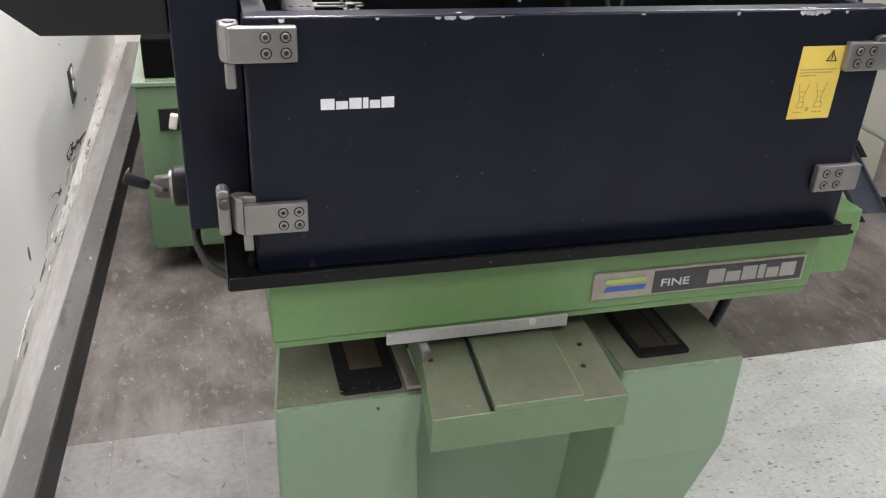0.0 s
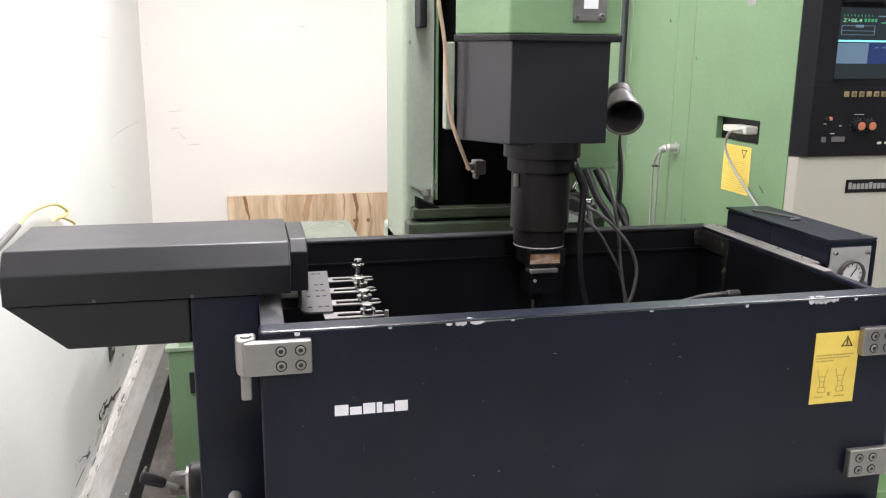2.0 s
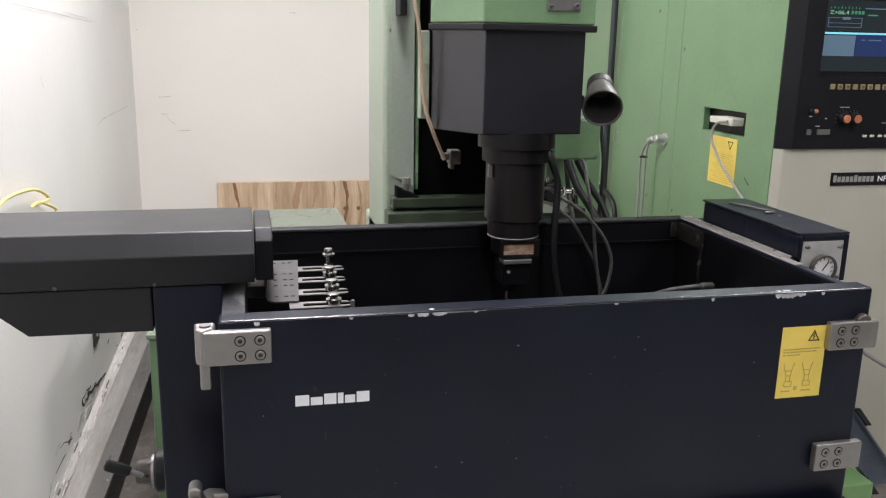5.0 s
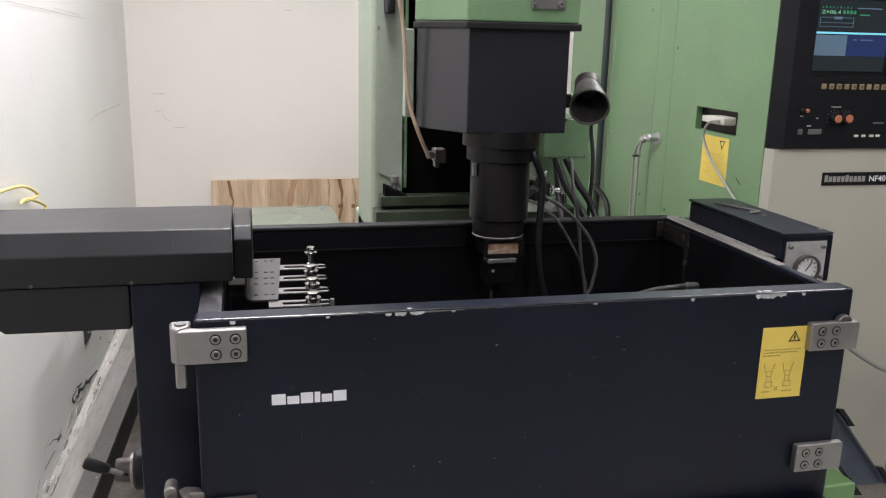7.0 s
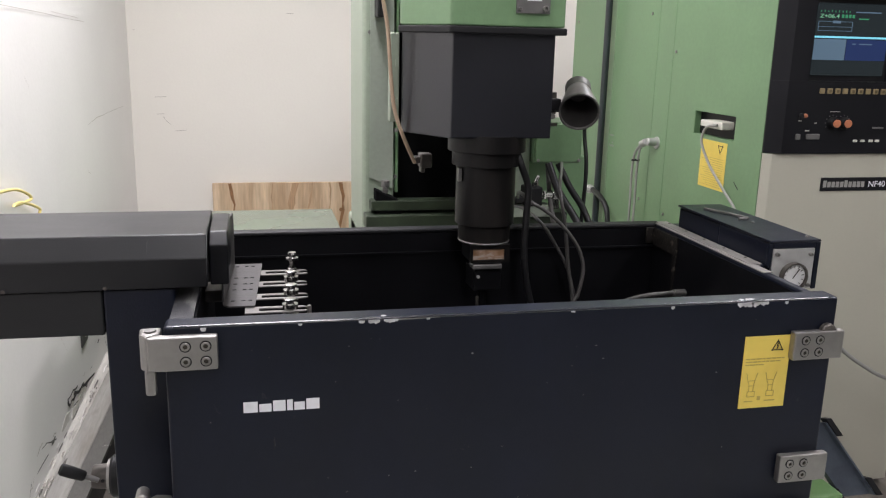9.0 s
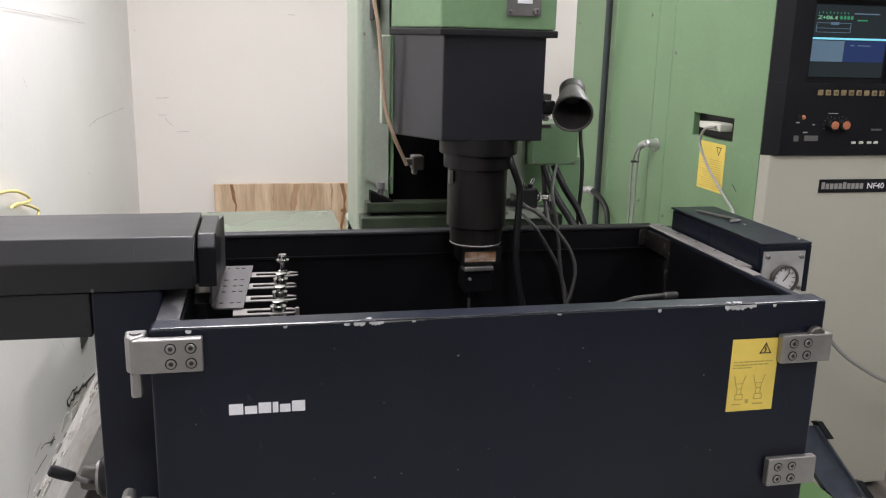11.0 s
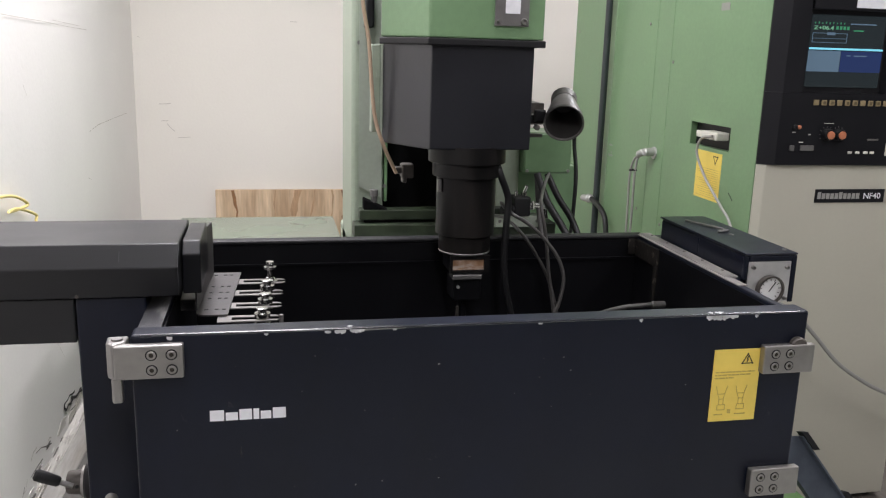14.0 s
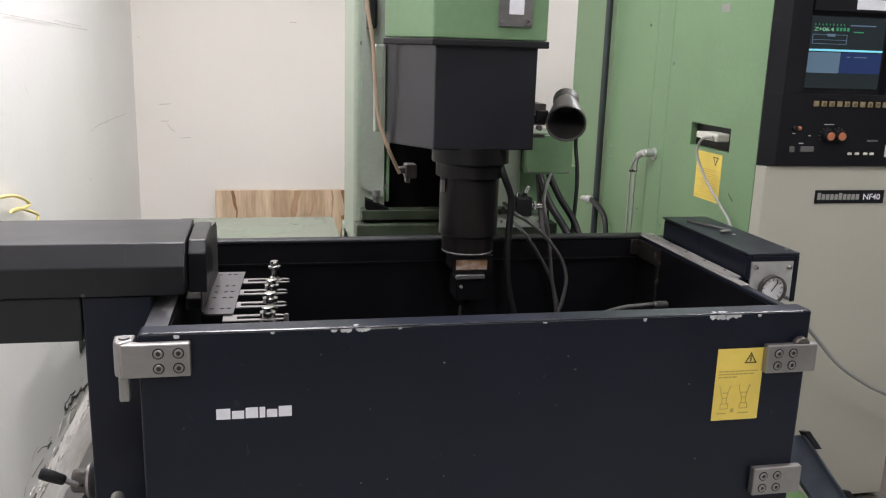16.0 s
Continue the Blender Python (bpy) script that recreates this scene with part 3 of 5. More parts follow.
part("fitting", cyl((WX + 0.02, 0.834, 1.086), (WX + 0.02, 1.084, 1.106), 0.008, 0.002), DULLSTEEL, hose)

board = solid("plywood_board", box(-0.195, 0.775, 3.96, 3.982, 0.40, 0.694, 0.002), PLY, "knotty plywood board set against the rear wall", "board")
GRAIN = mat("brown_grain_streak", (0.47, 0.3, 0.175), 0.7, var=0.25, scale=20, streak=(6, 6, 0.6), bump=0.2)
for kx, w, m_ in ((-0.088, 0.02, KNOT), (0.15, 0.01, GRAIN), (0.265, 0.05, GRAIN), (0.36, 0.012, GRAIN), (0.47, 0.01, GRAIN), (0.545, 0.03, KNOT), (0.63, 0.02, GRAIN)):
    rnd = random.Random(int(kx * 1000) + 400)
    zs = [0.402 + 0.29 * i / 7 for i in range(8)]
    mid = [kx + 0.012 * math.sin(i * 0.7 + kx * 9) + rnd.uniform(-0.004, 0.004) for i in range(8)]
    half = [w / 2 * rnd.uniform(0.25, 1.0) for i in range(8)]
    part("grain_streak", prism([(m - h, z) for m, h, z in zip(mid, half, zs)] + [(m + h, z) for m, h, z in reversed(list(zip(mid, half, zs)))], "y", 3.9592, 3.961), m_, board)
for nx in (-0.17, 0.05, 0.197, 0.40, 0.545, 0.625):
    part("nail", cyl((nx, 3.957, 0.528), (nx, 3.965, 0.528), 0.007 if nx < 0.5 else 0.012), KNOT, board)

# ---- dielectric reservoir on casters ----
res = thing("fluid_reservoir", "green steel dielectric fluid reservoir on casters", "tank", (-0.31, 1.504, 0))
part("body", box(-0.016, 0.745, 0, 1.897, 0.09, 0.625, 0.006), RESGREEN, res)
part("top_cover", box(-0.022, 0.75, -0.008, 1.9, 0.627, 0.642, 0.003), GREENPALE, res, "glossy pale-looking green top sheet")
part("switch_plate", box(0.044, 0.112, -0.006, -0.001, 0.492, 0.558), RUBBER, res)
part("switch_lever", turned(box(-0.012, 0.012, -0.024, 0, -0.024, 0.024, 0.006), pose(0.085, -0.006, 0.524, 0, 12, 0)), IVORY, res)
for cx, cy in ((0.1, 0.1), (0.68, 0.1), (0.1, 1.8), (0.68, 1.8)):
    caster = part("caster", join(box(cx - 0.03, cx + 0.03, cy - 0.03, cy + 0.03, 0.075, 0.089), box(cx - 0.022, cx - 0.017, cy - 0.02, cy + 0.02, 0.03, 0.075), box(cx + 0.017, cx + 0.022, cy - 0.02, cy + 0.02, 0.03, 0.075)), DULLSTEEL, res)
    part("wheel", cyl((cx - 0.014, cy, 0.035), (cx + 0.014, cy, 0.035), 0.035, 0.005), RUBBER, caster)
pump = solid("pump_unit", box(-0.296, -0.09, 1.535, 1.91, 0.643, 0.76, 0.006), MATTE, "black pump housing standing on the reservoir", "pump")

# ---- machine: base, saddle, table, column, head ----
TX, TY = -0.062, 0.006


def T(bm):
    """From the tank's own origin (its front left foot line) to the place."""
    return turned(bm, Matrix.Translation((TX, TY, 0)))


edm = thing("spark_erosion_machine", "green sinker erosion machine with black head", "machine", (0.35, 0.6, 0))
edm_inv = Matrix.Translation((-0.35, -0.6, 0))


def M(name, bm, material, parent=None, label=""):
    return part(name, turned(bm, edm_inv), material, parent or edm, label)


def taper(bm):
    """The casting's left flank draws in towards the rear."""
    for v in bm.verts:
        if v.co.y > 1.0 and v.co.x < 0.1:
            v.co.x += 0.13
    return bm


def draw_back(bm, z_bend, back):
    """Cut the front face across and slope the part under the cut rearwards."""
    bmesh.ops.bisect_plane(bm, geom=bm.verts[:] + bm.edges[:] + bm.faces[:], plane_co=(0, 0, z_bend), plane_no=(0, 0, 1))
    for v in bm.verts:
        if v.co.z < z_bend - 0.001 and v.co.y < 0.1:
            v.co.y += back * (z_bend - v.co.z) / z_bend
    return bm


base = M("base", T(join(draw_back(taper(prism([(0.011, 0), (0.011, 0.565), (0.246, 0.565), (0.24, 0.45), (0.244, 0.33), (0.246, 0)], "y", 0.006, 1.3, 0.006)), 0.36, 0.03),
                        draw_back(prism([(0.589, 0.565), (0.823, 0.565), (0.824, 0.38), (0.785, 0.235), (0.735, 0), (0.56, 0), (0.584, 0.28), (0.591, 0.43)], "y", -0.010, 1.3, 0.006), 0.365, 0.045),
                        box(0.24, 0.6, 0.14, 1.3, 0, 0.56), box(0.24, 0.6, 0.03, 0.2, 0, 0.02))), GREENBASE, None, "grey-green cast iron base")
for x0, x1 in ((0.014, 0.243), (0.592, 0.82)):
    M("base_top", T(prism([(x0, 0.011 if x0 < 0.5 else -0.005), (x1, 0.011 if x0 < 0.5 else -0.005), (x1, 0.5), (x0 + (0.06 if x0 < 0.5 else 0), 0.5)], "z", 0.5652, 0.5668)), BASEDIRT, base, "oily dusty green top face")
for x0 in (0.115, 0.632):
    pad = M("way_cover", T(prism([(x0 + 0.007, 0.019), (x0 + 0.002, 0.021), (x0, 0.026), (x0, 0.42), (x0 + 0.1, 0.42), (x0 + 0.1, 0.026), (x0 + 0.098, 0.021), (x0 + 0.093, 0.019)], "z", 0.5672, 0.5725, 0.001)), RUBBER, base, "black rubber way cover with a tan window" if x0 < 0.5 else "black way cover worn brown in the middle")
    if x0 < 0.5:
        part("window", turned(T(box(x0 + 0.024, x0 + 0.078, 0.078, 0.4, 0.5727, 0.5735)), edm_inv), TANWIN, pad)
    else:
        part("worn_face", turned(T(prism([(x0 + 0.014, 0.043), (x0 + 0.089, 0.039), (x0 + 0.092, 0.4), (x0 + 0.012, 0.4)], "z", 0.5722, 0.5728)), edm_inv), RUSTCOVER, pad, "brown rubbed face")
        part("slot", turned(T(box(x0 + 0.066, x0 + 0.069, 0.05, 0.4, 0.5727, 0.5736)), edm_inv), RUBBER, pad)
    for sx, sy in ((0.01, 0.031), (0.091, 0.031)):
        part("screw", turned(T(cyl((x0 + sx, sy, 0.5725), (x0 + sx, sy, 0.574), 0.0035)), edm_inv), RUBBER, pad)
M("wiper_strip", T(box(0.2195, 0.2435, 0.014, 0.42, 0.567, 0.575, 0.002)), WIPER, base, "bare steel wiper strip")
rnd = random.Random(31)
for xa, xb, yy in ((0.016, 0.242, 0.0056), (0.594, 0.82, -0.0104)):
    x_ = xa
    while x_ < xb - 0.01:
        run = rnd.uniform(0.008, 0.05)
        M("edge_wear", T(box(x_, min(x_ + run, xb), yy, yy + 0.003, 0.5615, 0.5635)), PALEGREEN, base)
        x_ += run + rnd.uniform(0.004, 0.03)
for xa, xb, zz in ((0.06, 0.085, 0.528), (0.075, 0.125, 0.522), (0.095, 0.11, 0.535)):
    M("scratch", T(blob((xa + xb) / 2, zz, xb - xa, 0.0022, 0.0052, 0.0075, int(xa * 1000))), PALEGREEN, base)
M("dent", T(blob(0.172, 0.545, 0.006, 0.008, 0.0052, 0.0075, 3)), OILSHADEGREEN, base)
saddle = M("saddle", T(join(prism([(0.213, -0.166), (0.509, -0.168), (0.524, 0.01), (0.53, 0.45), (0.25, 0.45), (0.237, 0.0)], "z", 0.594, 0.652, 0.0015),
                            prism([(0.304, -0.1662), (0.4375, -0.1666), (0.449, 0.01), (0.46, 0.45), (0.325, 0.45), (0.317, 0.01)], "z", 0.650, 0.662, 0.0012))), SADDLEGREEN, None, "green cross slide with worn top")
for poly, z0 in (([(0.2142, -0.1652), (0.2975, -0.1654), (0.311, 0.01), (0.318, 0.4), (0.25, 0.4), (0.238, 0.0)], 0.6519), ([(0.305, -0.1655), (0.4368, -0.1658), (0.4482, 0.01), (0.459, 0.4), (0.326, 0.4), (0.318, 0.01)], 0.6619),
                 ([(0.4378, -0.1662), (0.508, -0.167), (0.523, 0.01), (0.529, 0.4), (0.46, 0.4), (0.4494, 0.01)], 0.6519)):
    M("saddle_top", T(prism(poly, "z", z0, z0 + 0.0004)), GREENDIRT, saddle, "oily worn top face")
# No groove is cut; a black strip paints its shadow line.
M("saddle_groove", T(prism([(0.2978, -0.1645), (0.3036, -0.1645), (0.3166, 0.01), (0.324, 0.4), (0.319, 0.4), (0.3112, 0.01)], "z", 0.6515, 0.6526)), RUBBER, saddle)
for xa, xb, zz in ((0.214, 0.297, 0.651), (0.306, 0.437, 0.661), (0.44, 0.507, 0.651)):
    M("edge_wear", T(prism([(xa, zz), (xb, zz), (xb, zz + 0.0008), (xa + (xb - xa) * 0.6, zz + 0.0011), (xa, zz + 0.0007)], "y", -0.1668 if xb < 0.45 else -0.1682, -0.165)), PALEGREEN, saddle)
# Thin strip drawn for the shading line at the step's right edge.
M("edge_wear", T(prism([(0.4365, -0.1664), (0.4378, -0.1664), (0.4492, 0.01), (0.4482, 0.01)], "z", 0.6618, 0.6624)), SADDLEGREEN, saddle)
for px, py in ((0.245, -0.03), (0.487, -0.035), (0.47, -0.09)):
    M("grub_screw", T(cyl((px, py, 0.653), (px, py, 0.6545), 0.004)), RUBBER, saddle)

# table with its scale and name plate
table = M("work_table", T(join(box(0.014, 0.92, 0.0, 0.5, 0.694, 0.803, 0.003), box(0.016, 0.918, 0.004, 0.5, 0.681, 0.6935, 0.002))), TABLEGREEN, None, "green table carrying the black tank")
M("table_end", T(box(0.921, 1.052, 0.062, 0.45, 0.675, 0.800, 0.004)), TABLEGREEN, table)
# Black strip drawn for the shaded gap below the table.
M("table_gib", T(box(0.022, 0.91, 0.05, 0.45, 0.664, 0.681)), RUBBER, table)
plate = M("name_plate", T(box(0.512, 0.899, -0.005, -0.0005, 0.7125, 0.7605, 0.001)), WIPER, table, "silver name plate with black field")
part("dark_field", turned(T(box(0.617, 0.894, -0.0062, -0.0052, 0.7165, 0.7565)), edm_inv), EDGEWEAR, plate)
part("lime_bar", turned(T(prism([(0.534, 0.741), (0.603, 0.741), (0.6, 0.749), (0.531, 0.749)], "y", -0.0065, -0.0052)), edm_inv), LIME, plate)
part("blue_bar", turned(T(prism([(0.532, 0.727), (0.601, 0.727), (0.604, 0.735), (0.535, 0.735)], "y", -0.0065, -0.0052)), edm_inv), BLUE, plate)


def lettering(text, size, x, y, z, material, parent, inv=None, wide=1.0):
    cu = bpy.data.curves.new("lettering", "FONT")
    cu.body, cu.size, cu.extrude, cu.offset = text, size, 0.0004, 0.0002
    tmp = bpy.data.objects.new("lettering", cu)
    scene.collection.objects.link(tmp)
    me = bpy.data.meshes.new_from_object(tmp)
    bpy.data.objects.remove(tmp)
    bm = bmesh.new()
    bm.from_mesh(me)
    bm.transform((inv or Matrix()) @ Matrix.Translation((x, y, z)) @ pose(0, 0, 0, 90) @ Matrix.Diagonal((wide, 1, 1, 1)))
    return part("lettering", bm, material, parent)


lettering("FINE", 0.0195, 0.629 + TX, -0.0068 + TY, 0.728, ALU, plate, edm_inv, 1.35)


def brand_blocks(x, z, w, h, y0, y1, m, material, parent):
    """Six plain blocks of uneven width and height in place of a word mark."""
    a = x
    for share, tall in ((0.185, 1.0), (0.16, 0.74), (0.165, 1.0), (0.075, 1.0), (0.14, 0.74), (0.175, 1.0)):
        b = a + share * w
        part("mark_block", turned(prism([(a, z), (b, z), (b, z + h * tall), (a, z + h * tall)], "y", y0, y1), m), material, parent)
        a += (share + 0.02) * w


brand_blocks(0.715 + TX, 0.724, 0.165, 0.026, -0.0068 + TY, -0.0058 + TY, edm_inv, WIREG, plate)
ruler = M("scale_rule", T(box(0.182, 0.475, -0.006, -0.001, 0.672, 0.6925, 0.0008)), ALU, table, "steel scale with graduations")
part("graduations", turned(T(join(*[box(0.19 + i * 0.0142, 0.1904 + i * 0.0142, -0.0064, -0.0061, 0.6875 if i % 2 else 0.684, 0.6905) for i in range(20)])), edm_inv), DULLSTEEL, ruler)
part("rivet", turned(T(cyl((0.415, -0.0085, 0.686), (0.415, -0.006, 0.686), 0.006)), edm_inv), IVORY, ruler)
M("scale_pointer", T(box(0.232, 0.247, -0.03, 0.0, 0.645, 0.67, 0.003)), STEEL, saddle, "small steel pointer under the scale")
M("drain_pipe", T(sweep([(1.03, 0.3, 0.66), (1.01, 0.3, 0.54), (0.987, 0.3, 0.454), (0.965, 0.305, 0.39), (0.92, 0.33, 0.3), (0.85, 0.4, 0.2)], 0.012)), RUBBER, base)

# column
def set_back(k):
    """Uniform enlargement about the camera's usual stand."""
    c = Vector((0.03, -1.025, 1.51))
    return Matrix.Translation(c) @ Matrix.Scale(k, 4) @ Matrix.Translation(-c)


FAR, HEADFAR = set_back(1.06), set_back(1.045)
CS = FAR @ Matrix.Translation((-0.012, 0, 0))
CX0, CX1, CY = 0.308, 0.72, 0.94
def MC(name, bm, material, parent=None, label=""):
    """A part of the column."""
    return M(name, turned(bm, CS), material, parent, label)


col = MC("column", join(box(CX0, 0.384, CY, 1.19, 0.5, 2.3, 0.014, 4), box(0.655, CX1, CY, 1.19, 0.5, 2.3, 0.01), box(0.384, 0.655, 1.08, 1.19, 0.5, 2.3),
                       box(CX0, CX1, 0.72, 1.25, 0.3, 1.06, 0.008)), COLGREEN, None, "green cast column")
# Ledge colour includes the shade cast under the head.
MC("column_ledge", join(box(0.31, 0.80, 0.88, 0.938, 1.085, 1.118, 0.003), box(0.324, 0.72, 0.90, 0.938, 1.125, 1.15, 0.003)), OILSHADEGREEN, col)
MC("flank_panel", box(0.7215, 0.915, 1.07, 1.19, 0.5, 1.231, 0.004), GREEN, col, "green lower flank behind the hoses")
# Near-black sheet added over the green back of the recess.
MC("slide_recess", box(0.386, 0.653, 1.05, 1.079, 1.06, 2.3), MATTE, col, "near-black sheet at the back of the slide recess")
MC("slide_rail", join(box(0.387, 0.395, 0.955, 1.05, 1.16, 2.3, 0.002), box(0.64, 0.652, 0.955, 1.05, 1.16, 2.3, 0.002)), GREEN, col)
MC("cover_panel", prism([(0.325, 1.20), (0.379, 1.172), (0.379, 2.3), (0.325, 2.3)], "y", CY - 0.004, CY - 0.0005), GREENGREY, col, "grey-green cover panel")
br = MC("limit_bracket", join(prism([(0.334, 1.1185), (0.4, 1.1185), (0.4, 1.145), (0.352, 1.168), (0.334, 1.176)], "y", 0.902, 0.938, 0.003)), MATTE, col, "black bracket with a bolt")
part("bolt", turned(lathe((0.359, 0.918, 1.165), (0.359, 0.918, 1.195), [(0, 0.007), (0.45, 0.007), (0.5, 0.010), (1, 0.010)], 12), edm_inv @ CS), DULLSTEEL, br)
MC("cable_box", box(0.334, 0.352, 0.885, 0.938, 1.562, 1.68, 0.004), RUBBER, col)
for bz, bx in ((1.53, 0.325), (1.31, 0.386), (1.2, 0.386)):
    MC("screw", cyl((bx, CY - 0.003, bz), (bx, CY + 0.001, bz), 0.005), DULLSTEEL, col)
jb = MC("junction_box", box(0.722, 0.842, 0.92, 1.05, 1.232, 1.332, 0.004), GREEN, col, "green junction box")
part("lid", turned(box(0.724, 0.84, 0.914, 0.919, 1.236, 1.328, 0.002), edm_inv @ CS), GREEN, jb)
for sx, sz in ((0.73, 1.24), (0.834, 1.24), (0.73, 1.324), (0.834, 1.324)):
    part("screw", turned(cyl((sx, 0.911, sz), (sx, 0.915, sz), 0.004), edm_inv @ CS), STEEL, jb)

# head with spindle
HZ = 0.02
hd = M("head", turned(prism([(0.372, 0.36), (0.548, 0.36), (0.548, 0.5), (0.34, 0.5), (0.306, 0.472)], "z", 1.335 + HZ, 1.53, 0.002), HEADFAR), HEADBLACK, None, "black faceted machine head")
part("flange", turned(prism([(0.364, 0.349), (0.564, 0.349), (0.564, 0.505), (0.335, 0.505), (0.299, 0.47)], "z", 1.5265, 1.538, 0.002), edm_inv @ HEADFAR), RUBBER, hd)
part("cover", turned(prism([(0.366, 0.353), (0.561, 0.353), (0.561, 0.503), (0.337, 0.503), (0.302, 0.471)], "z", 1.5385, 2.15, 0.003), edm_inv @ HEADFAR), GREEN, hd, "green upper head cover")
part("gauge_plate", turned(box(0.474, 0.532, 0.348, 0.3525, 1.560, 1.66, 0.001), edm_inv @ HEADFAR), DULLSTEEL, hd)
for sx, sz in ((0.480, 1.567), (0.523, 1.568)):
    screw("screw", edm_inv @ HEADFAR @ Vector((sx, 0.3485, sz)), (0, -1, 0), 0.0055 if sx > 0.5 else 0.003, hd)
part("paper_tag", turned(box(0.491, 0.516, 0.3465, 0.3478, 1.58, 1.66), edm_inv @ HEADFAR), WHITE, hd)
part("slide_cheek", turned(join(box(0.287, 0.303, 0.474, 0.5, 1.372, 1.5255, 0.002), box(0.296, 0.301, 0.47, 0.474, 1.40, 1.413), box(0.296, 0.301, 0.47, 0.474, 1.468, 1.481)), edm_inv @ HEADFAR), COLGREEN, hd, "pale green cheek behind the head")
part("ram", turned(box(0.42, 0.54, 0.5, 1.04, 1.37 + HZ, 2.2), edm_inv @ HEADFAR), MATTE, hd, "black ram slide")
SX, SY = 0.452, 0.42
D = HZ


def spin(name, z0, z1, prof, material, label="", seg=32):
    return part(name, turned(lathe((SX, SY, z0 + D), (SX, SY, z1 + D), prof, seg), edm_inv @ HEADFAR), material, hd, label)


spin("collar", 1.308, 1.338, [(0, 0.068), (0.03, 0.069), (1, 0.069)], SPINDLE)
spin("ring", 1.283, 1.3085, [(0, 0.06), (0.03, 0.061), (0.97, 0.061), (1, 0.06)], SPINDLE)
spin("quill", 1.178, 1.284, [(0, 0.0515), (0.01, 0.053), (1, 0.053)], SPINDLE, "black spindle quill", 8 * 3)
spin("nose", 1.149, 1.179, [(0, 0.0465), (1, 0.0475)], SPINDLE, "", 24)
spin("edge_ring", 1.1445, 1.1492, [(0, 0.0455), (0.5, 0.047), (1, 0.0455)], DULLSTEEL)
part("contact_holder", turned(box(0.420, 0.491, 0.386, 0.455, 1.1115 + D, 1.1442 + D, 0.003), edm_inv @ HEADFAR), BLACKIN, hd)
part("contact_block", turned(box(0.424, 0.482, 0.3848, 0.39, 1.1165 + D, 1.136 + D, 0.001), edm_inv @ HEADFAR), BRASS, hd, "copper-brown contact block")
part("contact_frame", turned(join(box(0.419, 0.424, 0.3825, 0.39, 1.112 + D, 1.1435 + D), box(0.482, 0.4915, 0.3825, 0.39, 1.112 + D, 1.1435 + D), box(0.424, 0.482, 0.3825, 0.39, 1.1365 + D, 1.1435 + D), box(0.424, 0.482, 0.3825, 0.39, 1.112 + D, 1.116 + D)), edm_inv @ HEADFAR), SPINDLE, hd)
# Pale tab modelled in place of a reflection beside the quill.
part("index_tab", turned(box(SX - 0.056, SX - 0.0495, SY - 0.024, SY - 0.012, 1.256 + D, 1.279 + D, 0.001), edm_inv @ HEADFAR), DULLSTEEL, hd, "small pale tab for the quill's highlight")
part("holder_plate", turned(box(0.424, 0.478, 0.381, 0.41, 1.1 + D, 1.109 + D, 0.002), edm_inv @ HEADFAR), DULLSTEEL, hd)
part("chuck", turned(join(box(0.428, 0.479, 0.39, 0.45, 1.058 + D, 1.0985 + D, 0.003), box(0.446, 0.458, 0.41, 0.43, 1.02 + D, 1.059 + D, 0.002)), edm_inv @ HEADFAR), BLACKIN, hd, "black electrode chuck")
part("chuck_screw", turned(cyl((0.436, 0.386, 1.085 + D), (0.436, 0.39, 1.085 + D), 0.0028), edm_inv @ HEADFAR), ALU, hd)
part("electrode_tip", turned(cyl((0.441, 0.41, 1.022 + D), (0.441, 0.41, 1.042 + D), 0.0028), edm_inv @ HEADFAR), DARKSTEEL, hd)
part("spray_fitting", turned(join(box(0.346, 0.368, 0.485, 0.515, 1.267 + D, 1.293 + D, 0.003), box(0.334, 0.347, 0.49, 0.51, 1.275 + D, 1.287 + D, 0.002), box(0.348, 0.356, 0.49, 0.51, 1.258 + D, 1.268 + D, 0.002)), edm_inv @ HEADFAR), DARKSTEEL, hd, "steel hose fitting")
M("oil_hose", turned(sweep([(0.264, 0.46, 1.9), (0.266, 0.46, 1.66), (0.27, 0.46, 1.59), (0.28, 0.46, 1.53), (0.286, 0.46, 1.45), (0.293, 0.46, 1.395), (0.308, 0.46, 1.35), (0.334, 0.48, 1.298)], 0.0034), HEADFAR), HOSET, hd, "tan rubber hose")

# hoses and fittings by the spindle
valve = thing("valve_block", "black valve block with brass fittings on the column ledge", "valve", FAR @ Vector((0.718, 0.88, 1.118)))
part("body", box(-0.046, -0.002, -0.02, 0.03, 0.021, 0.07, 0.004), RUBBER, valve)
part("foot", box(-0.092, 0.03, -0.012, 0.04, -0.008, 0.02, 0.002), GREENGREY, valve, "pale green mounting shelf")
for fx in (-0.08, 0.018):
    part("screw", cyl((fx, -0.0145, 0.008), (fx, -0.0115, 0.008), 0.004, 0.001), DULLSTEEL, valve)
part("elbow", join(cyl((-0.002, 0, 0.046), (0.036, 0, 0.046), 0.0085, 0.002), cyl((0.037, 0, 0.053), (0.042, -0.002, 0.012), 0.009, 0.002), cyl((0.004, 0, 0.046), (0.013, 0, 0.046), 0.0125, 0.002, 6), box(0.028, 0.047, -0.01, 0.01, 0.036, 0.056, 0.003)), CHROME, valve, "bright plated elbow")
part("nipple", join(cyl((-0.016, 0, 0.07), (-0.016, 0, 0.08), 0.008, 0.001, 6), cyl((-0.016, 0, 0.08), (-0.01, -0.004, 0.097), 0.005, 0.001)), CHROME, valve)
part("bleed_screw", cyl((-0.036, 0, 0.07), (-0.036, 0, 0.083), 0.005, 0.001), CHROME, valve)
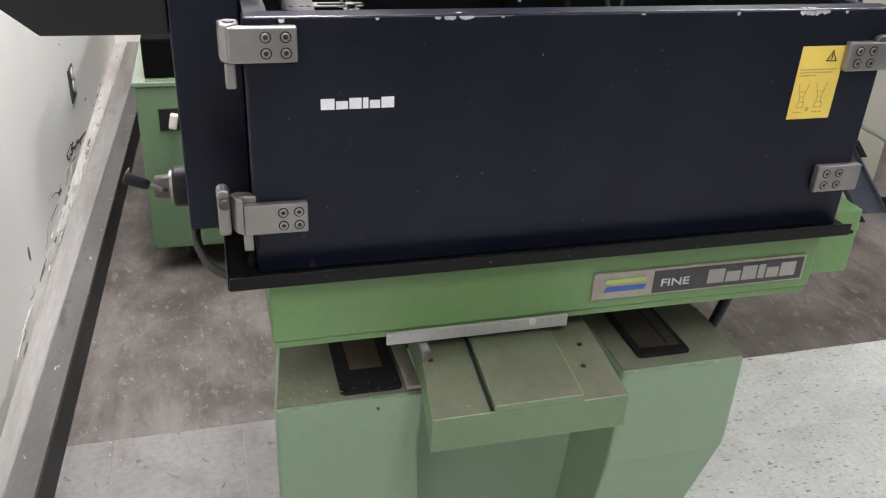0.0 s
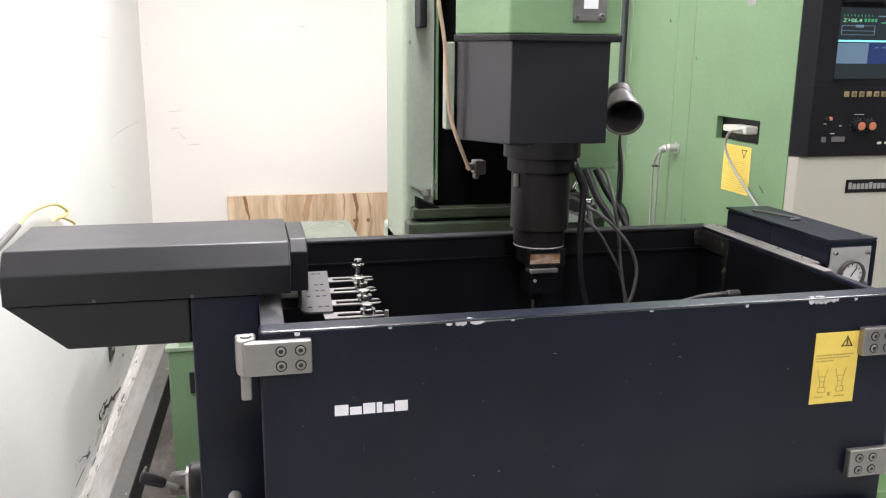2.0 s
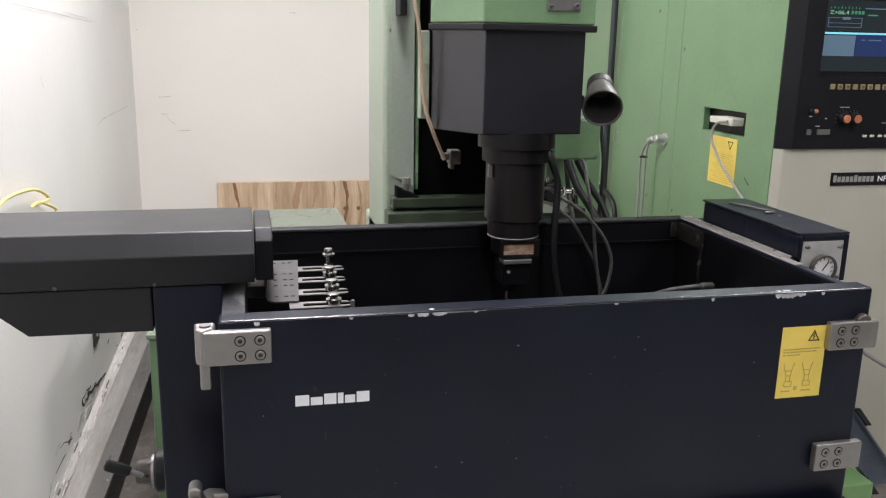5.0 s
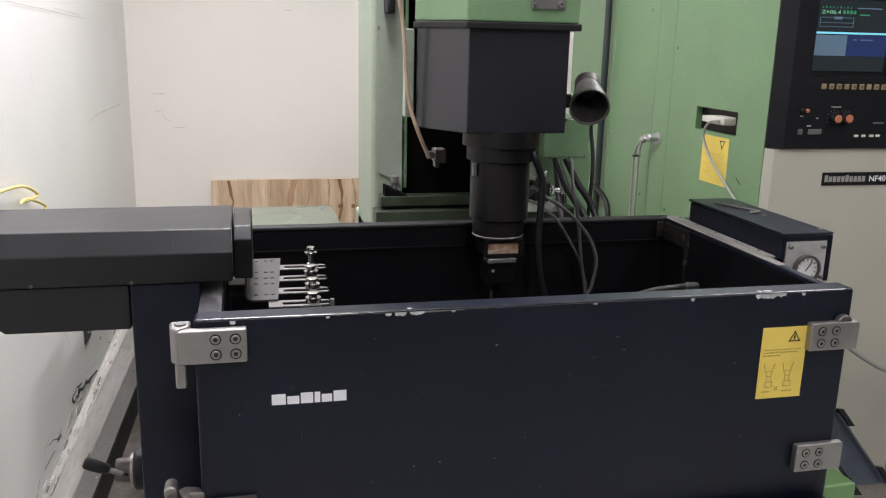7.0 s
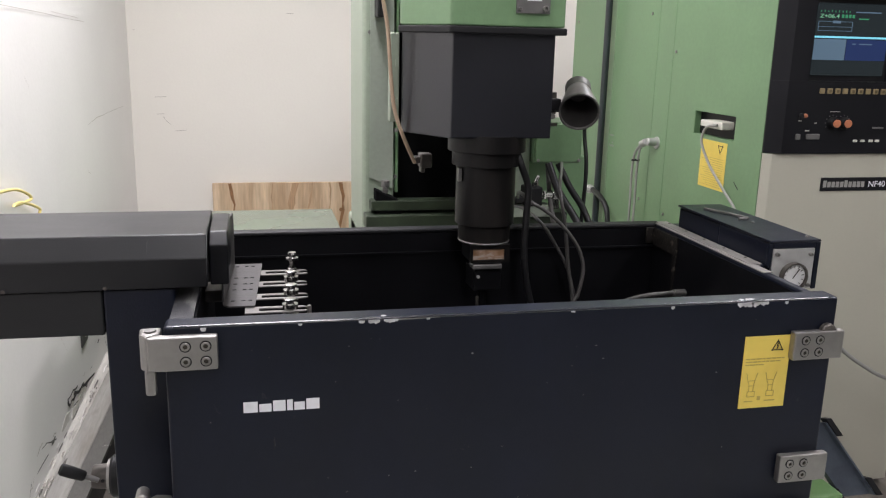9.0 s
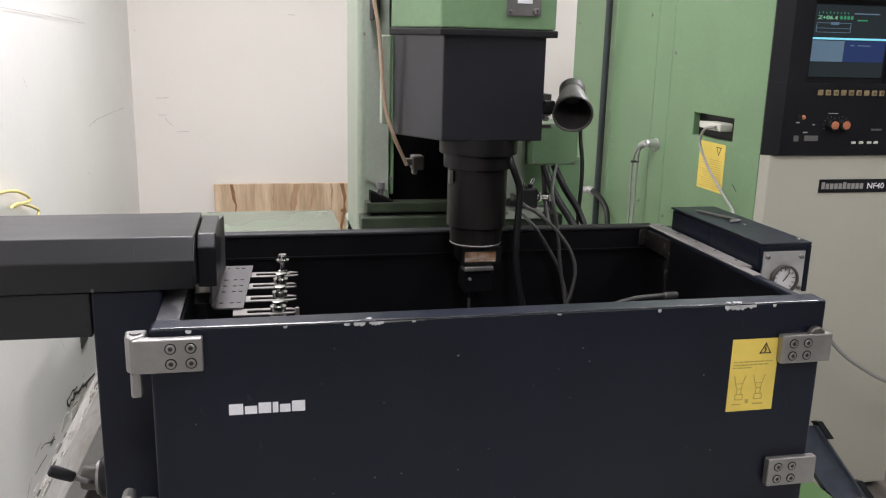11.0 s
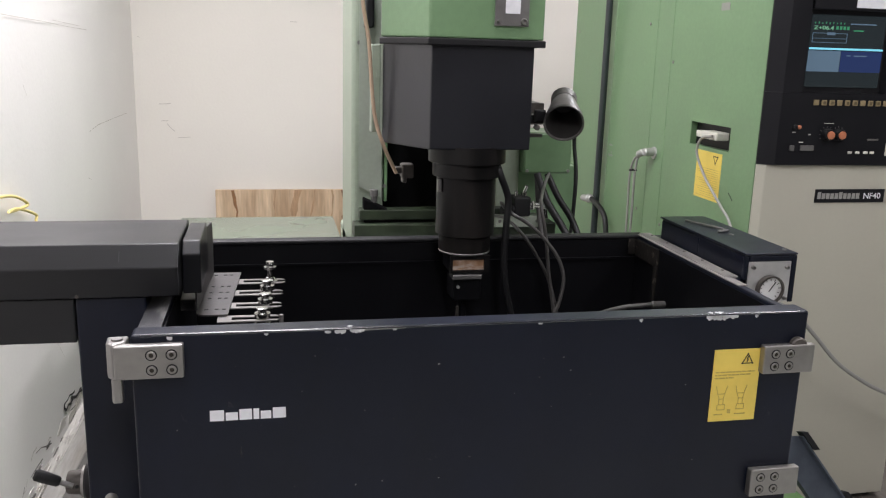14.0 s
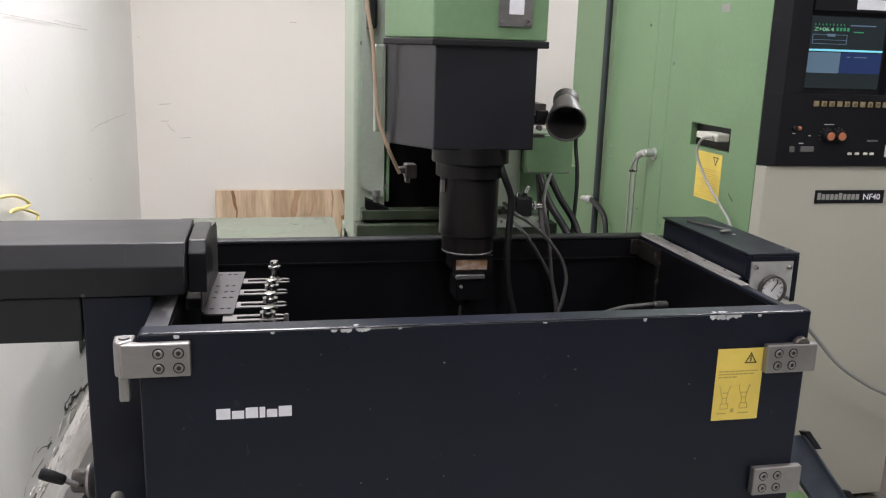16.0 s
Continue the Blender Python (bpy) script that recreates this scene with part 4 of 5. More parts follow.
part("side_nipple", join(cyl((-0.046, -0.01, 0.04), (-0.082, -0.03, 0.04), 0.0095, 0.002), cyl((-0.052, -0.012, 0.04), (-0.058, -0.016, 0.04), 0.0115, 0.001)), RUBBER, valve)


def hang(name, pts, r, material, label, m=Matrix()):
    return solid(name, turned(sweep(pts, r), m), material, label, "hose")


hang("hose", [(0.518, 0.48, 1.345), (0.524, 0.45, 1.307), (0.541, 0.45, 1.265), (0.544, 0.45, 1.244), (0.542, 0.45, 1.191), (0.541, 0.45, 1.137), (0.547, 0.45, 1.082), (0.561, 0.45, 1.025), (0.58, 0.44, 0.95), (0.62, 0.42, 0.87)], 0.0066, HOSEB, "thick black hose hanging down into the tank")
hang("hose", [(0.655, 0.86, 1.16), (0.56, 0.55, 1.228), (0.553, 0.45, 1.226), (0.577, 0.45, 1.212), (0.602, 0.45, 1.193), (0.63, 0.45, 1.164), (0.651, 0.45, 1.133), (0.662, 0.45, 1.094), (0.654, 0.45, 1.044), (0.647, 0.45, 1.027), (0.63, 0.44, 0.93)], 0.0034, HOSEG, "dark grey hose looping down into the tank")
hang("hose", [(0.58, 0.8, 1.15), (0.575, 0.6, 1.19), (0.589, 0.5, 1.177), (0.624, 0.5, 1.128), (0.647, 0.5, 1.087), (0.661, 0.5, 1.046), (0.67, 0.5, 1.01), (0.672, 0.48, 0.92)], 0.0032, HOSEG, "dark grey hose bent over the tank rim")
hang("hose", [(0.775, 0.9, 1.236), (0.70, 0.7, 1.25), (0.635, 0.53, 1.245), (0.62, 0.48, 1.228), (0.632, 0.48, 1.172), (0.642, 0.48, 1.098), (0.655, 0.48, 1.029), (0.665, 0.47, 0.93)], 0.0034, HOSEG, "dark grey hose hanging straight into the tank")
hang("hose", [(0.74, 0.9, 1.235), (0.76, 0.87, 1.17), (0.80, 0.84, 1.1), (0.82, 0.8, 1.03), (0.82, 0.76, 0.9)], 0.009, HOSEB, "black cable dropping from the junction box", FAR)
hang("hose", [(0.765, 0.9, 1.235), (0.79, 0.88, 1.18), (0.825, 0.86, 1.12), (0.845, 0.82, 1.03), (0.85, 0.8, 0.9)], 0.008, HOSEB, "black cable dropping from the junction box", FAR)
hang("hose", [(0.858, 0.98, 1.325), (0.860, 0.98, 1.29), (0.862, 0.96, 1.2), (0.85, 0.95, 1.0)], 0.005, HOSEB, "thin black cable beside the junction box", FAR)
hang("hose", [(0.748, 0.93, 1.235), (0.742, 0.88, 1.15), (0.735, 0.8, 1.05), (0.73, 0.74, 0.9)], 0.006, HOSEG, "dark grey cable dropping behind the tank", FAR)
hang("hose", [(0.60, 0.36, 0.95), (0.65, 0.352, 1.03), (0.69, 0.35, 1.054), (0.735, 0.35, 1.067), (0.78, 0.35, 1.071), (0.80, 0.352, 1.071)], 0.0042, HOSEG, "thin grey flushing hose inside the tank")
solid("hose_tip", cyl((0.80, 0.352, 1.071), (0.829, 0.357, 1.069), 0.0065, 0.002), DULLSTEEL, "grey metal tip of the flushing hose", "fitting")

# work lamp
lampo = thing("work_lamp", "black cone work lamp on a short arm", "lamp", FAR @ Vector((0.692, 0.6, 1.381)))
axis_ = Vector((-0.28, -0.86, -0.42)).normalized()
p_front = Vector((0, -0.0, 0))
cone = tube(p_front, p_front - axis_ * 0.095, [(0.92, 0.004), (0.9, 0.020), (0.45, 0.03), (0.1, 0.0395), (0.0, 0.0405), (0.0, 0.0432), (0.12, 0.0425), (0.6, 0.033), (0.92, 0.0265), (0.94, 0.004)], 32)
lin = tube(p_front - axis_ * 0.004, p_front - axis_ * 0.084, [(0, 0.0391), (0.5, 0.0285), (0.95, 0.019), (1, 0.002)], 32)
part("inner_lining", lin, LAMPIN, lampo)
# Ring is lighter than the cone it edges.
part("rim", tube(p_front + axis_ * 0.0005, p_front - axis_ * 0.006, [(0, 0.0405), (0, 0.0437), (1, 0.0434), (1, 0.0405), (0, 0.0405)], 32), DULLSTEEL, lampo, "lighter steel ring round the mouth")
part("shade", cone, LAMPGREY, lampo, "worn black conical shade")
part("socket", lathe(p_front - axis_ * 0.084, p_front - axis_ * 0.118, [(0, 0.026), (0.1, 0.029), (0.8, 0.029), (1, 0.02)], 24), DULLSTEEL, lampo)
part("bracket", join(box(-0.055, -0.02, 0.08, 0.1, 0.0, 0.012), box(-0.06, -0.03, 0.05, 0.07, -0.035, -0.028), cyl((-0.03, 0.09, 0.006), (-0.06, 0.2, 0.01), 0.006), box(-0.07, 0.02, 0.2, 0.33, -0.02, 0.03)), DARKSTEEL, lampo)
part("clamp", join(box(-0.075, -0.015, 0.045, 0.062, -0.004, 0.014, 0.002), box(-0.055, -0.03, 0.03, 0.046, 0.0, 0.026, 0.003)), RUBBER, lampo)
part("clamp_screw", cyl((-0.048, 0.03, -0.012), (-0.048, 0.045, -0.012), 0.006, 0.001), STEEL, lampo)

# ---- the black work tank with its door ----
tank = thing("work_tank", "black steel work tank with hinged front door", "tank", (TX, TY, 0.806))
Z = Matrix.Translation((0, 0, -0.806))


def K(name, bm, material, parent=None, label=""):
    return part(name, turned(bm, Z), material, parent or tank, label)


door = K("front_door", box(0, 0.94, 0.0, 0.036, 0.812, 1.165, 0.0045, 4), BLACK, None, "blue-black painted door with chipped top edge")
K("side_wall", join(box(0.004, 0.032, 0.04, 0.538, 0.826, 1.16, 0.003), box(0.006, 0.03, 0.036, 0.04, 0.83, 1.15)), BLACK)
K("side_wall", join(box(0.914, 0.930, 0.04, 0.538, 0.826, 1.16, 0.003), box(0.9305, 0.985, 0.2, 0.548, 1.13, 1.158, 0.003)), BLACK)
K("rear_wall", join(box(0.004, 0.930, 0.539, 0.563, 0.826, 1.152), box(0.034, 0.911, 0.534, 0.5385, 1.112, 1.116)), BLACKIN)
K("rear_rim", box(0.004, 0.930, 0.537, 0.565, 1.1525, 1.161, 0.003), RUBBER)
K("left_rim", box(0.0035, 0.0325, 0.042, 0.535, 1.1604, 1.1618), RIMWEAR, None, "worn grey rim of bare metal and paint")
# Added sheets make the tank's inside darker than its outer paint.
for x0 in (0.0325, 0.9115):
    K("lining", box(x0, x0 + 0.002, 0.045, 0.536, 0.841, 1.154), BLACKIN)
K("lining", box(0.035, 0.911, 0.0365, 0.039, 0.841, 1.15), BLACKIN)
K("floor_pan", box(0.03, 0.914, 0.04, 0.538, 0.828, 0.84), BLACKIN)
K("right_rim", box(0.9135, 0.9305, 0.15, 0.537, 1.1604, 1.1618), RIMLIGHT, None, "worn grey top of the side wall")
K("rim_strip", join(box(0.9305, 0.940, 0.2, 0.538, 1.1585, 1.1605, 0.0008), box(0.919, 0.943, 0.2, 0.545, 1.1606, 1.1632, 0.001)), RIMLIGHT, None, "worn bare metal strip on the rim")
for ry in (0.24, 0.31, 0.38, 0.45, 0.52):
    K("rivet", lathe((0.936, ry, 1.1632), (0.936, ry, 1.1645), [(0, 0.003), (0.6, 0.0026), (1, 0.0012)], 10), DARKSTEEL)
tray = K("drip_tray", box(-0.04, 0.955, -0.03, 0.58, 0.806, 0.812, 0.002), TRAYBLACK, None, "black drip tray with upturned lip")
K("front_lip", box(-0.04, 0.945, -0.0325, -0.0285, 0.806, 0.826, 0.0015), TRAYBLACK, tray)
K("side_lip", box(-0.0425, -0.0385, -0.03, 0.58, 0.806, 0.826, 0.0015), TRAYBLACK, tray)
corner = K("corner_bracket", join(box(0.9075, 0.911, 0.43, 0.531, 1.118, 1.154, 0.001), box(0.892, 0.9075, 0.5305, 0.5335, 1.122, 1.154, 0.001)), DARKRUST, None, "rusty bracket in the inner corner")
K("stain_strip", prism([(0.432, 1.1175), (0.4455, 1.1175), (0.444, 1.07), (0.441, 1.03), (0.437, 1.03), (0.4345, 1.08)], "x", 0.9087, 0.911), DARKRUST, corner, "rusty strip running down from the bracket")
def edge_chip(cx, w, h, seed, drop=0.0):
    """Paint broken off the door's front top edge: a ragged patch that wraps over the edge."""
    rnd = random.Random(seed)
    n_ = max(5, int(w / 0.0016))
    xs = [cx - w / 2 + w * i / (n_ - 1) for i in range(n_)]
    low = [1.1622 - drop - h * (0.35 + 0.65 * math.sin(math.pi * (i + 0.5) / n_)) * rnd.uniform(0.55, 1.1) for i in range(n_)]
    top = [1.1626 - drop * rnd.uniform(0.6, 1.0) for i in range(n_)]
    K("paint_chip", prism(list(zip(xs, low)) + list(zip(xs, top))[::-1], "y", -0.0005, 0.003), CHIP, door)


for k, (cx, w, h) in enumerate(((0.047, 0.007, 0.005), (0.165, 0.005, 0.0035), (0.243, 0.008, 0.003), (0.259, 0.015, 0.0062), (0.281, 0.019, 0.006), (0.33, 0.005, 0.0025), (0.53, 0.006, 0.002), (0.677, 0.005, 0.005), (0.782, 0.011, 0.0065), (0.794, 0.016, 0.009), (0.806, 0.014, 0.0075), (0.819, 0.014, 0.0055), (0.855, 0.005, 0.0045))):
    edge_chip(cx, w, h, k + 3, 0.0008 if w < 0.01 else 0.0)
for cx, w, k in ((0.272, 0.008, 23), (0.80, 0.02, 28), (0.786, 0.008, 29)):
    K("edge_chip", turned(blob(cx, 0.0075, w, 0.009, 1.1648, 1.1653, k), Matrix(((1, 0, 0, 0), (0, 0, 1, 0), (0, 1, 0, 0), (0, 0, 0, 1)))), CHIP, door)
# Strips paint in the edge highlight together with some rubbed paint.
for a, b in ((0.16, 0.18), (0.56, 0.575)):
    K("edge_wear", box(a, b, 0.0012, 0.004, 1.1622, 1.1631), RIMWEAR, door)
K("edge_wear", prism([(0.288, 1.1605), (0.345, 1.1618), (0.345, 1.1622), (0.288, 1.1626)], "y", -0.0003, 0.003), STEEL, door, "rubbed paint and painted highlight along the edge")
rnd = random.Random(8)
# Added bead that gives the door's top edge its bright line.
K("polished_edge", sweep([(0.012, 0.0022, 1.1632), (0.2, 0.0018, 1.1632), (0.5, 0.0018, 1.1632), (0.925, 0.0022, 1.1632)], 0.0021, 10), EDGEGLOSS, door, "added glossy bead that catches a highlight along the top edge")
K("faint_scratch", blob(0.13, 1.0, 0.0025, 0.018, -0.0004, 0.001, 40), HOOD, door)
for k in range(44):
    cx, cz = rnd.uniform(0.02, 0.93), rnd.uniform(0.83, 1.14)
    if 0.78 < cx < 0.88 and 0.99 < cz < 1.12:
        continue
    w = rnd.choice((0.0011, 0.0014, 0.0018, 0.0025))
    K("speck", blob(cx, cz, w * rnd.uniform(1, 1.8), w, -0.0003, 0.001, k + 40), rnd.choice((DULLSTEEL, PLATE, PLATE, PLATE, DULLSTEEL, WIREG)), door)
brand_blocks(0.092, 1.0455, 0.096, 0.0145, -0.0008, 0.0005, Z, WHITE, door)
sticker = K("warning_sticker", box(0.795, 0.869, -0.0012, 0.0004, 1.0, 1.111), YELLOW, door, "yellow warning sticker")


def tri(cx, cz, s, w, y0, y1, face="y"):
    out = [(cx - s, cz - s * 0.8), (cx + s, cz - s * 0.8), (cx, cz + s * 0.95)]
    pieces = []
    for i in range(3):
        a, b = Vector(out[i]), Vector(out[(i + 1) % 3])
        n_ = Vector((-(b - a).y, (b - a).x)).normalized() * w
        pieces.append(prism([tuple(a), tuple(b), tuple(b + n_), tuple(a + n_)], "y", y0, y1))
    return join(*pieces)


def line2(pts, w, y0, y1):
    pieces = []
    for a, b in zip(pts, pts[1:]):
        a, b = Vector(a), Vector(b)
        n_ = Vector((-(b - a).y, (b - a).x)).normalized() * w / 2
        pieces.append(prism([tuple(a - n_), tuple(b - n_), tuple(b + n_), tuple(a + n_)], "y", y0, y1))
    return join(*pieces)


def stk(name, bm, m_):
    return part(name, turned(bm, Z), m_, sticker)


stk("triangle", tri(0.848, 1.096, 0.0095, 0.0014, -0.0018, -0.0013), INK)
stk("flash", line2([(0.849, 1.1), (0.8468, 1.0955), (0.849, 1.0955), (0.847, 1.0905)], 0.0014, -0.0018, -0.0013), INK)
rnd = random.Random(17)
words = []
for z_, end in ((1.0765, 0.864), (1.072, 0.855), (1.0675, 0.83)):
    x_ = 0.799
    while x_ < end - 0.003:
        run = min(rnd.uniform(0.003, 0.009), end - x_)
        words.append(box(x_, x_ + run, -0.0018, -0.0013, z_ - 0.0008, z_ + 0.0008))
        x_ += run + 0.0013
stk("text_bars", join(*words), INKFADE)
for ox in (0.0, 0.031):
    stk("pictogram", join(line2([(0.803 + ox, 1.055), (0.806 + ox, 1.043), (0.809 + ox, 1.036), (0.809 + ox, 1.026)], 0.0009, -0.0018, -0.0013),
                          line2([(0.821 + ox, 1.055), (0.818 + ox, 1.046), (0.816 + ox, 1.036), (0.816 + ox, 1.026)], 0.0009, -0.0018, -0.0013),
                          line2([(0.806 + ox, 1.043), (0.818 + ox, 1.043)], 0.0009, -0.0018, -0.0013), line2([(0.808 + ox, 1.035), (0.817 + ox, 1.035)], 0.0009, -0.0018, -0.0013),
                          line2([(0.807 + ox, 1.026), (0.819 + ox, 1.026), (0.819 + ox, 1.018), (0.807 + ox, 1.018), (0.807 + ox, 1.026)], 0.0009, -0.0018, -0.0013)), INKFADE)
stk("caption_bars", join(box(0.803, 0.817, -0.0018, -0.0013, 1.010, 1.0115), box(0.824, 0.829, -0.0018, -0.0013, 1.012, 1.018), box(0.836, 0.853, -0.0018, -0.0013, 1.010, 1.0115)), INKFADE)


def hinge(x0, x1, z0, z1, screws, side):
    h = K("hinge", prism([(x0, -0.014), (x1, -0.014), (x1, -0.001), (x0, -0.001)], "z", z0, z1, 0.0022), STEEL, None, "brushed steel clamp hinge")
    for sx in screws:
        for sz in (z0 + 0.012, z1 - 0.0125):
            # Black discs stand for the dark of the counterbore and hex hole.
            ring = part("washer", turned(lathe((sx, -0.0145, sz), (sx, -0.0137, sz), [(0, 0.0071), (1, 0.0071)], 18), Z), RUBBER, h)
            part("screw", turned(lathe((sx, -0.0138, sz), (sx, -0.0158, sz), [(0, 0.0056), (0.7, 0.0056), (1, 0.0048), (1, 0.0030), (0.2, 0.0029), (0.2, 0)], 14), Z), STEEL, h)
            part("hex_socket", turned(cyl((sx, -0.0146, sz), (sx, -0.0149, sz), 0.0028, 0, 6), Z), INK, h)
    return h


h1 = hinge(-0.019, 0.064, 1.112, 1.156, (0.026, 0.05), 0)
part("knuckle", turned(prism([(-0.0195, -0.0135), (-0.028, -0.004), (-0.03, 0.02), (-0.004, 0.022), (-0.004, 0.0)], "z", 1.112, 1.1585, 0.003), Z), STEEL, h1)
part("pin", turned(cyl((-0.016, 0.006, 1.158), (-0.016, 0.006, 1.1605), 0.007), Z), DULLSTEEL, h1)
part("latch_bar", turned(box(-0.024, -0.011, -0.006, 0.008, 1.078, 1.112, 0.003), Z), STEEL, h1)
h2 = hinge(-0.014, 0.07, 0.879, 0.9225, (0.037, 0.058), 0)
part("pin", turned(box(-0.016, -0.003, -0.008, 0.006, 0.852, 0.8785, 0.003), Z), STEEL, h2)
part("bent_bracket", turned(prism([(-0.0145, -0.0138), (-0.024, -0.004), (-0.03, 0.012), (-0.022, 0.02), (-0.004, 0.016), (0.004, -0.0008), (-0.0142, -0.0008)], "z", 0.879, 0.931, 0.002), Z), STEEL, h2)
part("swing_arm", turned(join(box(-0.047, -0.0305, 0.004, 0.03, 0.872, 0.931, 0.004), cyl((-0.039, 0.004, 0.931), (-0.039, 0.03, 0.931), 0.0085, 0.002)), Z), STEEL, h2)
part("arm_bolt", turned(cyl((-0.038, -0.004, 0.921), (-0.038, 0.0045, 0.921), 0.0075, 0.0015), Z), DARKSTEEL, h2)
h3 = hinge(0.866, 0.947, 1.075, 1.118, (0.884, 0.907), 1)
part("pin", turned(cyl((0.923, -0.012, 1.1145), (0.923, -0.001, 1.1145), 0.013, 0.002), Z), DARKSTEEL, h3)
hinge(0.868, 0.948, 0.879, 0.923, (0.884, 0.907), 1)

# ---- tool changer beside the tank ----
chg = thing("tool_changer", "charcoal tool changer arm reaching over the tank", "tool changer", (TX, TY, 0))
part("hood", prism([(0.125, 1.178), (0.125, 1.219), (0.15, 1.247), (0.315, 1.248), (0.315, 1.178)], "x", -0.322, 0.047, 0.002), HOOD, chg, "charcoal sheet-metal hood")
part("edge_wear", prism([(0.1245, 1.196), (0.1245, 1.2192), (0.1495, 1.2472), (0.151, 1.2472), (0.1262, 1.2188), (0.1262, 1.196)], "x", 0.0464, 0.0474), EDGEWEAR, chg)
part("paint_scratch", prism([(0.130, 1.2257), (0.142, 1.2391), (0.1424, 1.2386), (0.1304, 1.2252)], "x", -0.031, -0.0302), RIMWEAR, chg)
arm = part("arm_housing", prism([(-0.322, 1.176), (-0.249, 1.114), (-0.0905, 1.113), (-0.0905, 1.176)], "y", 0.132, 0.232, 0.002), HOOD, chg)
part("post", prism([(-0.089, 0.822), (0.003, 0.822), (0.003, 1.176), (-0.089, 1.176)], "y", 0.132, 0.25, 0.003), BLACK, chg, "black painted post")
part("post_foot", box(-0.05, 0.0, 0.15, 0.24, 0.812, 0.823), BLACK, chg)
for sx in (-0.21, -0.085):
    part("screw", lathe((sx, 0.124, 1.181), (sx, 0.132, 1.181), [(0, 0.0025), (0.4, 0.0036), (1, 0.0036)], 10), DARKSTEEL, chg)
part("end_block", prism([(0.17, 1.168), (0.17, 1.226), (0.186, 1.243), (0.315, 1.243), (0.315, 1.168)], "x", 0.0485, 0.074, 0.002), HOOD, chg)
TOOLGREY = mat("dull_gripper_steel", (0.2, 0.19, 0.178), 0.45, metal=0.35, var=0.2, scale=25, bump=0.15)
wall_bm = prism([(0.196, 1.134), (0.41, 1.134), (0.41, 1.214), (0.4, 1.226), (0.318, 1.232), (0.318, 1.167), (0.196, 1.167)], "x", 0.0, 0.0025)
for v in wall_bm.verts:
    v.co.x += 0.0628 + 0.053 * (v.co.y - 0.2)
part("carrier_wall", wall_bm, PLATE, chg, "grey sheet rising from the plate to the hood")
shelf = part("slotted_plate", prism([(0.075, 0.174), (0.109, 0.174), (0.122, 0.414), (0.074, 0.414), (0.063, 0.2), (0.064, 0.186), (0.068, 0.178)], "z", 1.1312, 1.1337), PLATE, chg, "grey slotted sheet-metal plate")
for sy in (0.396, 0.325, 0.29, 0.258, 0.2):
    for sx in (0.0765, 0.0915, 0.1015):
        part("slot", box(sx + 0.02 * (sy - 0.29), sx + 0.0055 + 0.02 * (sy - 0.29), sy - 0.0022, sy + 0.0022, 1.1338, 1.1345), RUBBER, shelf)
part("shelf_block", box(0.036, 0.0635, 0.235, 0.285, 1.122, 1.14, 0.002), TOOLGREY, chg)
for i, (fx, y, zt) in enumerate(((0.107, 0.164, 1.146), (0.111, 0.229, 1.149), (0.114, 0.298, 1.151), (0.119, 0.366, 1.164))):
    tx = fx + 0.052
    finger = part("finger", join(box(fx - 0.012, fx + 0.008, y - 0.0145, y + 0.0145, 1.1286, 1.1302), box(fx + 0.008, fx + 0.058, y - 0.0145, y - 0.0062, 1.1286, 1.1302), box(fx + 0.008, fx + 0.058, y + 0.0062, y + 0.0145, 1.1286, 1.1302),
                                 prism([(fx + 0.058, y + 0.0145), (fx + 0.072, y + 0.012), (fx + 0.077, y + 0.007), (fx + 0.07, y + 0.0075), (fx + 0.058, y + 0.0062)], "z", 1.1286, 1.1302),
                                 prism([(fx + 0.058, y - 0.0145), (fx + 0.072, y - 0.012), (fx + 0.077, y - 0.007), (fx + 0.07, y - 0.0075), (fx + 0.058, y - 0.0062)], "z", 1.1286, 1.1302)), TOOLGREY, chg, "grey slotted gripper finger")
    part("tool_shank", lathe((tx, y, 1.108), (tx, y, zt), [(0, 0.007), (0.1, 0.0085), (0.3, 0.0085), (0.32, 0.0125), (0.44, 0.0125), (0.46, 0.0085), (0.6, 0.0085), (0.62, 0.0115), (0.78, 0.0115), (0.8, 0.006), (0.92, 0.006), (0.93, 0.009), (0.98, 0.009), (1, 0.006)] if i < 3 else
                             [(0, 0.007), (0.1, 0.0085), (0.3, 0.0085), (0.32, 0.0125), (0.42, 0.0125), (0.44, 0.0075), (0.5, 0.0075), (0.52, 0.005), (0.76, 0.005), (0.78, 0.0105), (0.84, 0.0105), (0.86, 0.006), (0.93, 0.006), (0.94, 0.0075), (1, 0.0065)], 20), CHROME, finger, "turned steel tool shank")
part("spring_post", cyl((0.186, 0.158, 1.108), (0.186, 0.158, 1.136), 0.0032, 0.0006), TOOLGREY, chg)
part("lever_flange", lathe((-0.088, 0.225, 0.855), (-0.112, 0.225, 0.855), [(0, 0.032), (0.85, 0.032), (1, 0.029)], 28), RUBBER, chg, "black lever flange")
hub = part("lever_hub", lathe((-0.1124, 0.225, 0.855), (-0.1395, 0.225, 0.8565), [(0, 0.0215), (0.1, 0.0215), (0.12, 0.0195), (0.9, 0.0178), (1, 0.016)], 24), DARKSTEEL, chg, "stained steel lever hub")
part("collar", tube((-0.1115, 0.225, 0.855), (-0.1165, 0.225, 0.855), [(0, 0.02), (0, 0.026), (1, 0.0255), (1, 0.02), (0, 0.02)], 28), STEEL, hub)
part("grub_screw", cyl((-0.122, 0.2045, 0.858), (-0.122, 0.208, 0.858), 0.0028), RUBBER, hub)
part("lever_rod", cyl((-0.128, 0.208, 0.858), (-0.158, 0.207, 0.872), 0.0042), DULLSTEEL, hub)
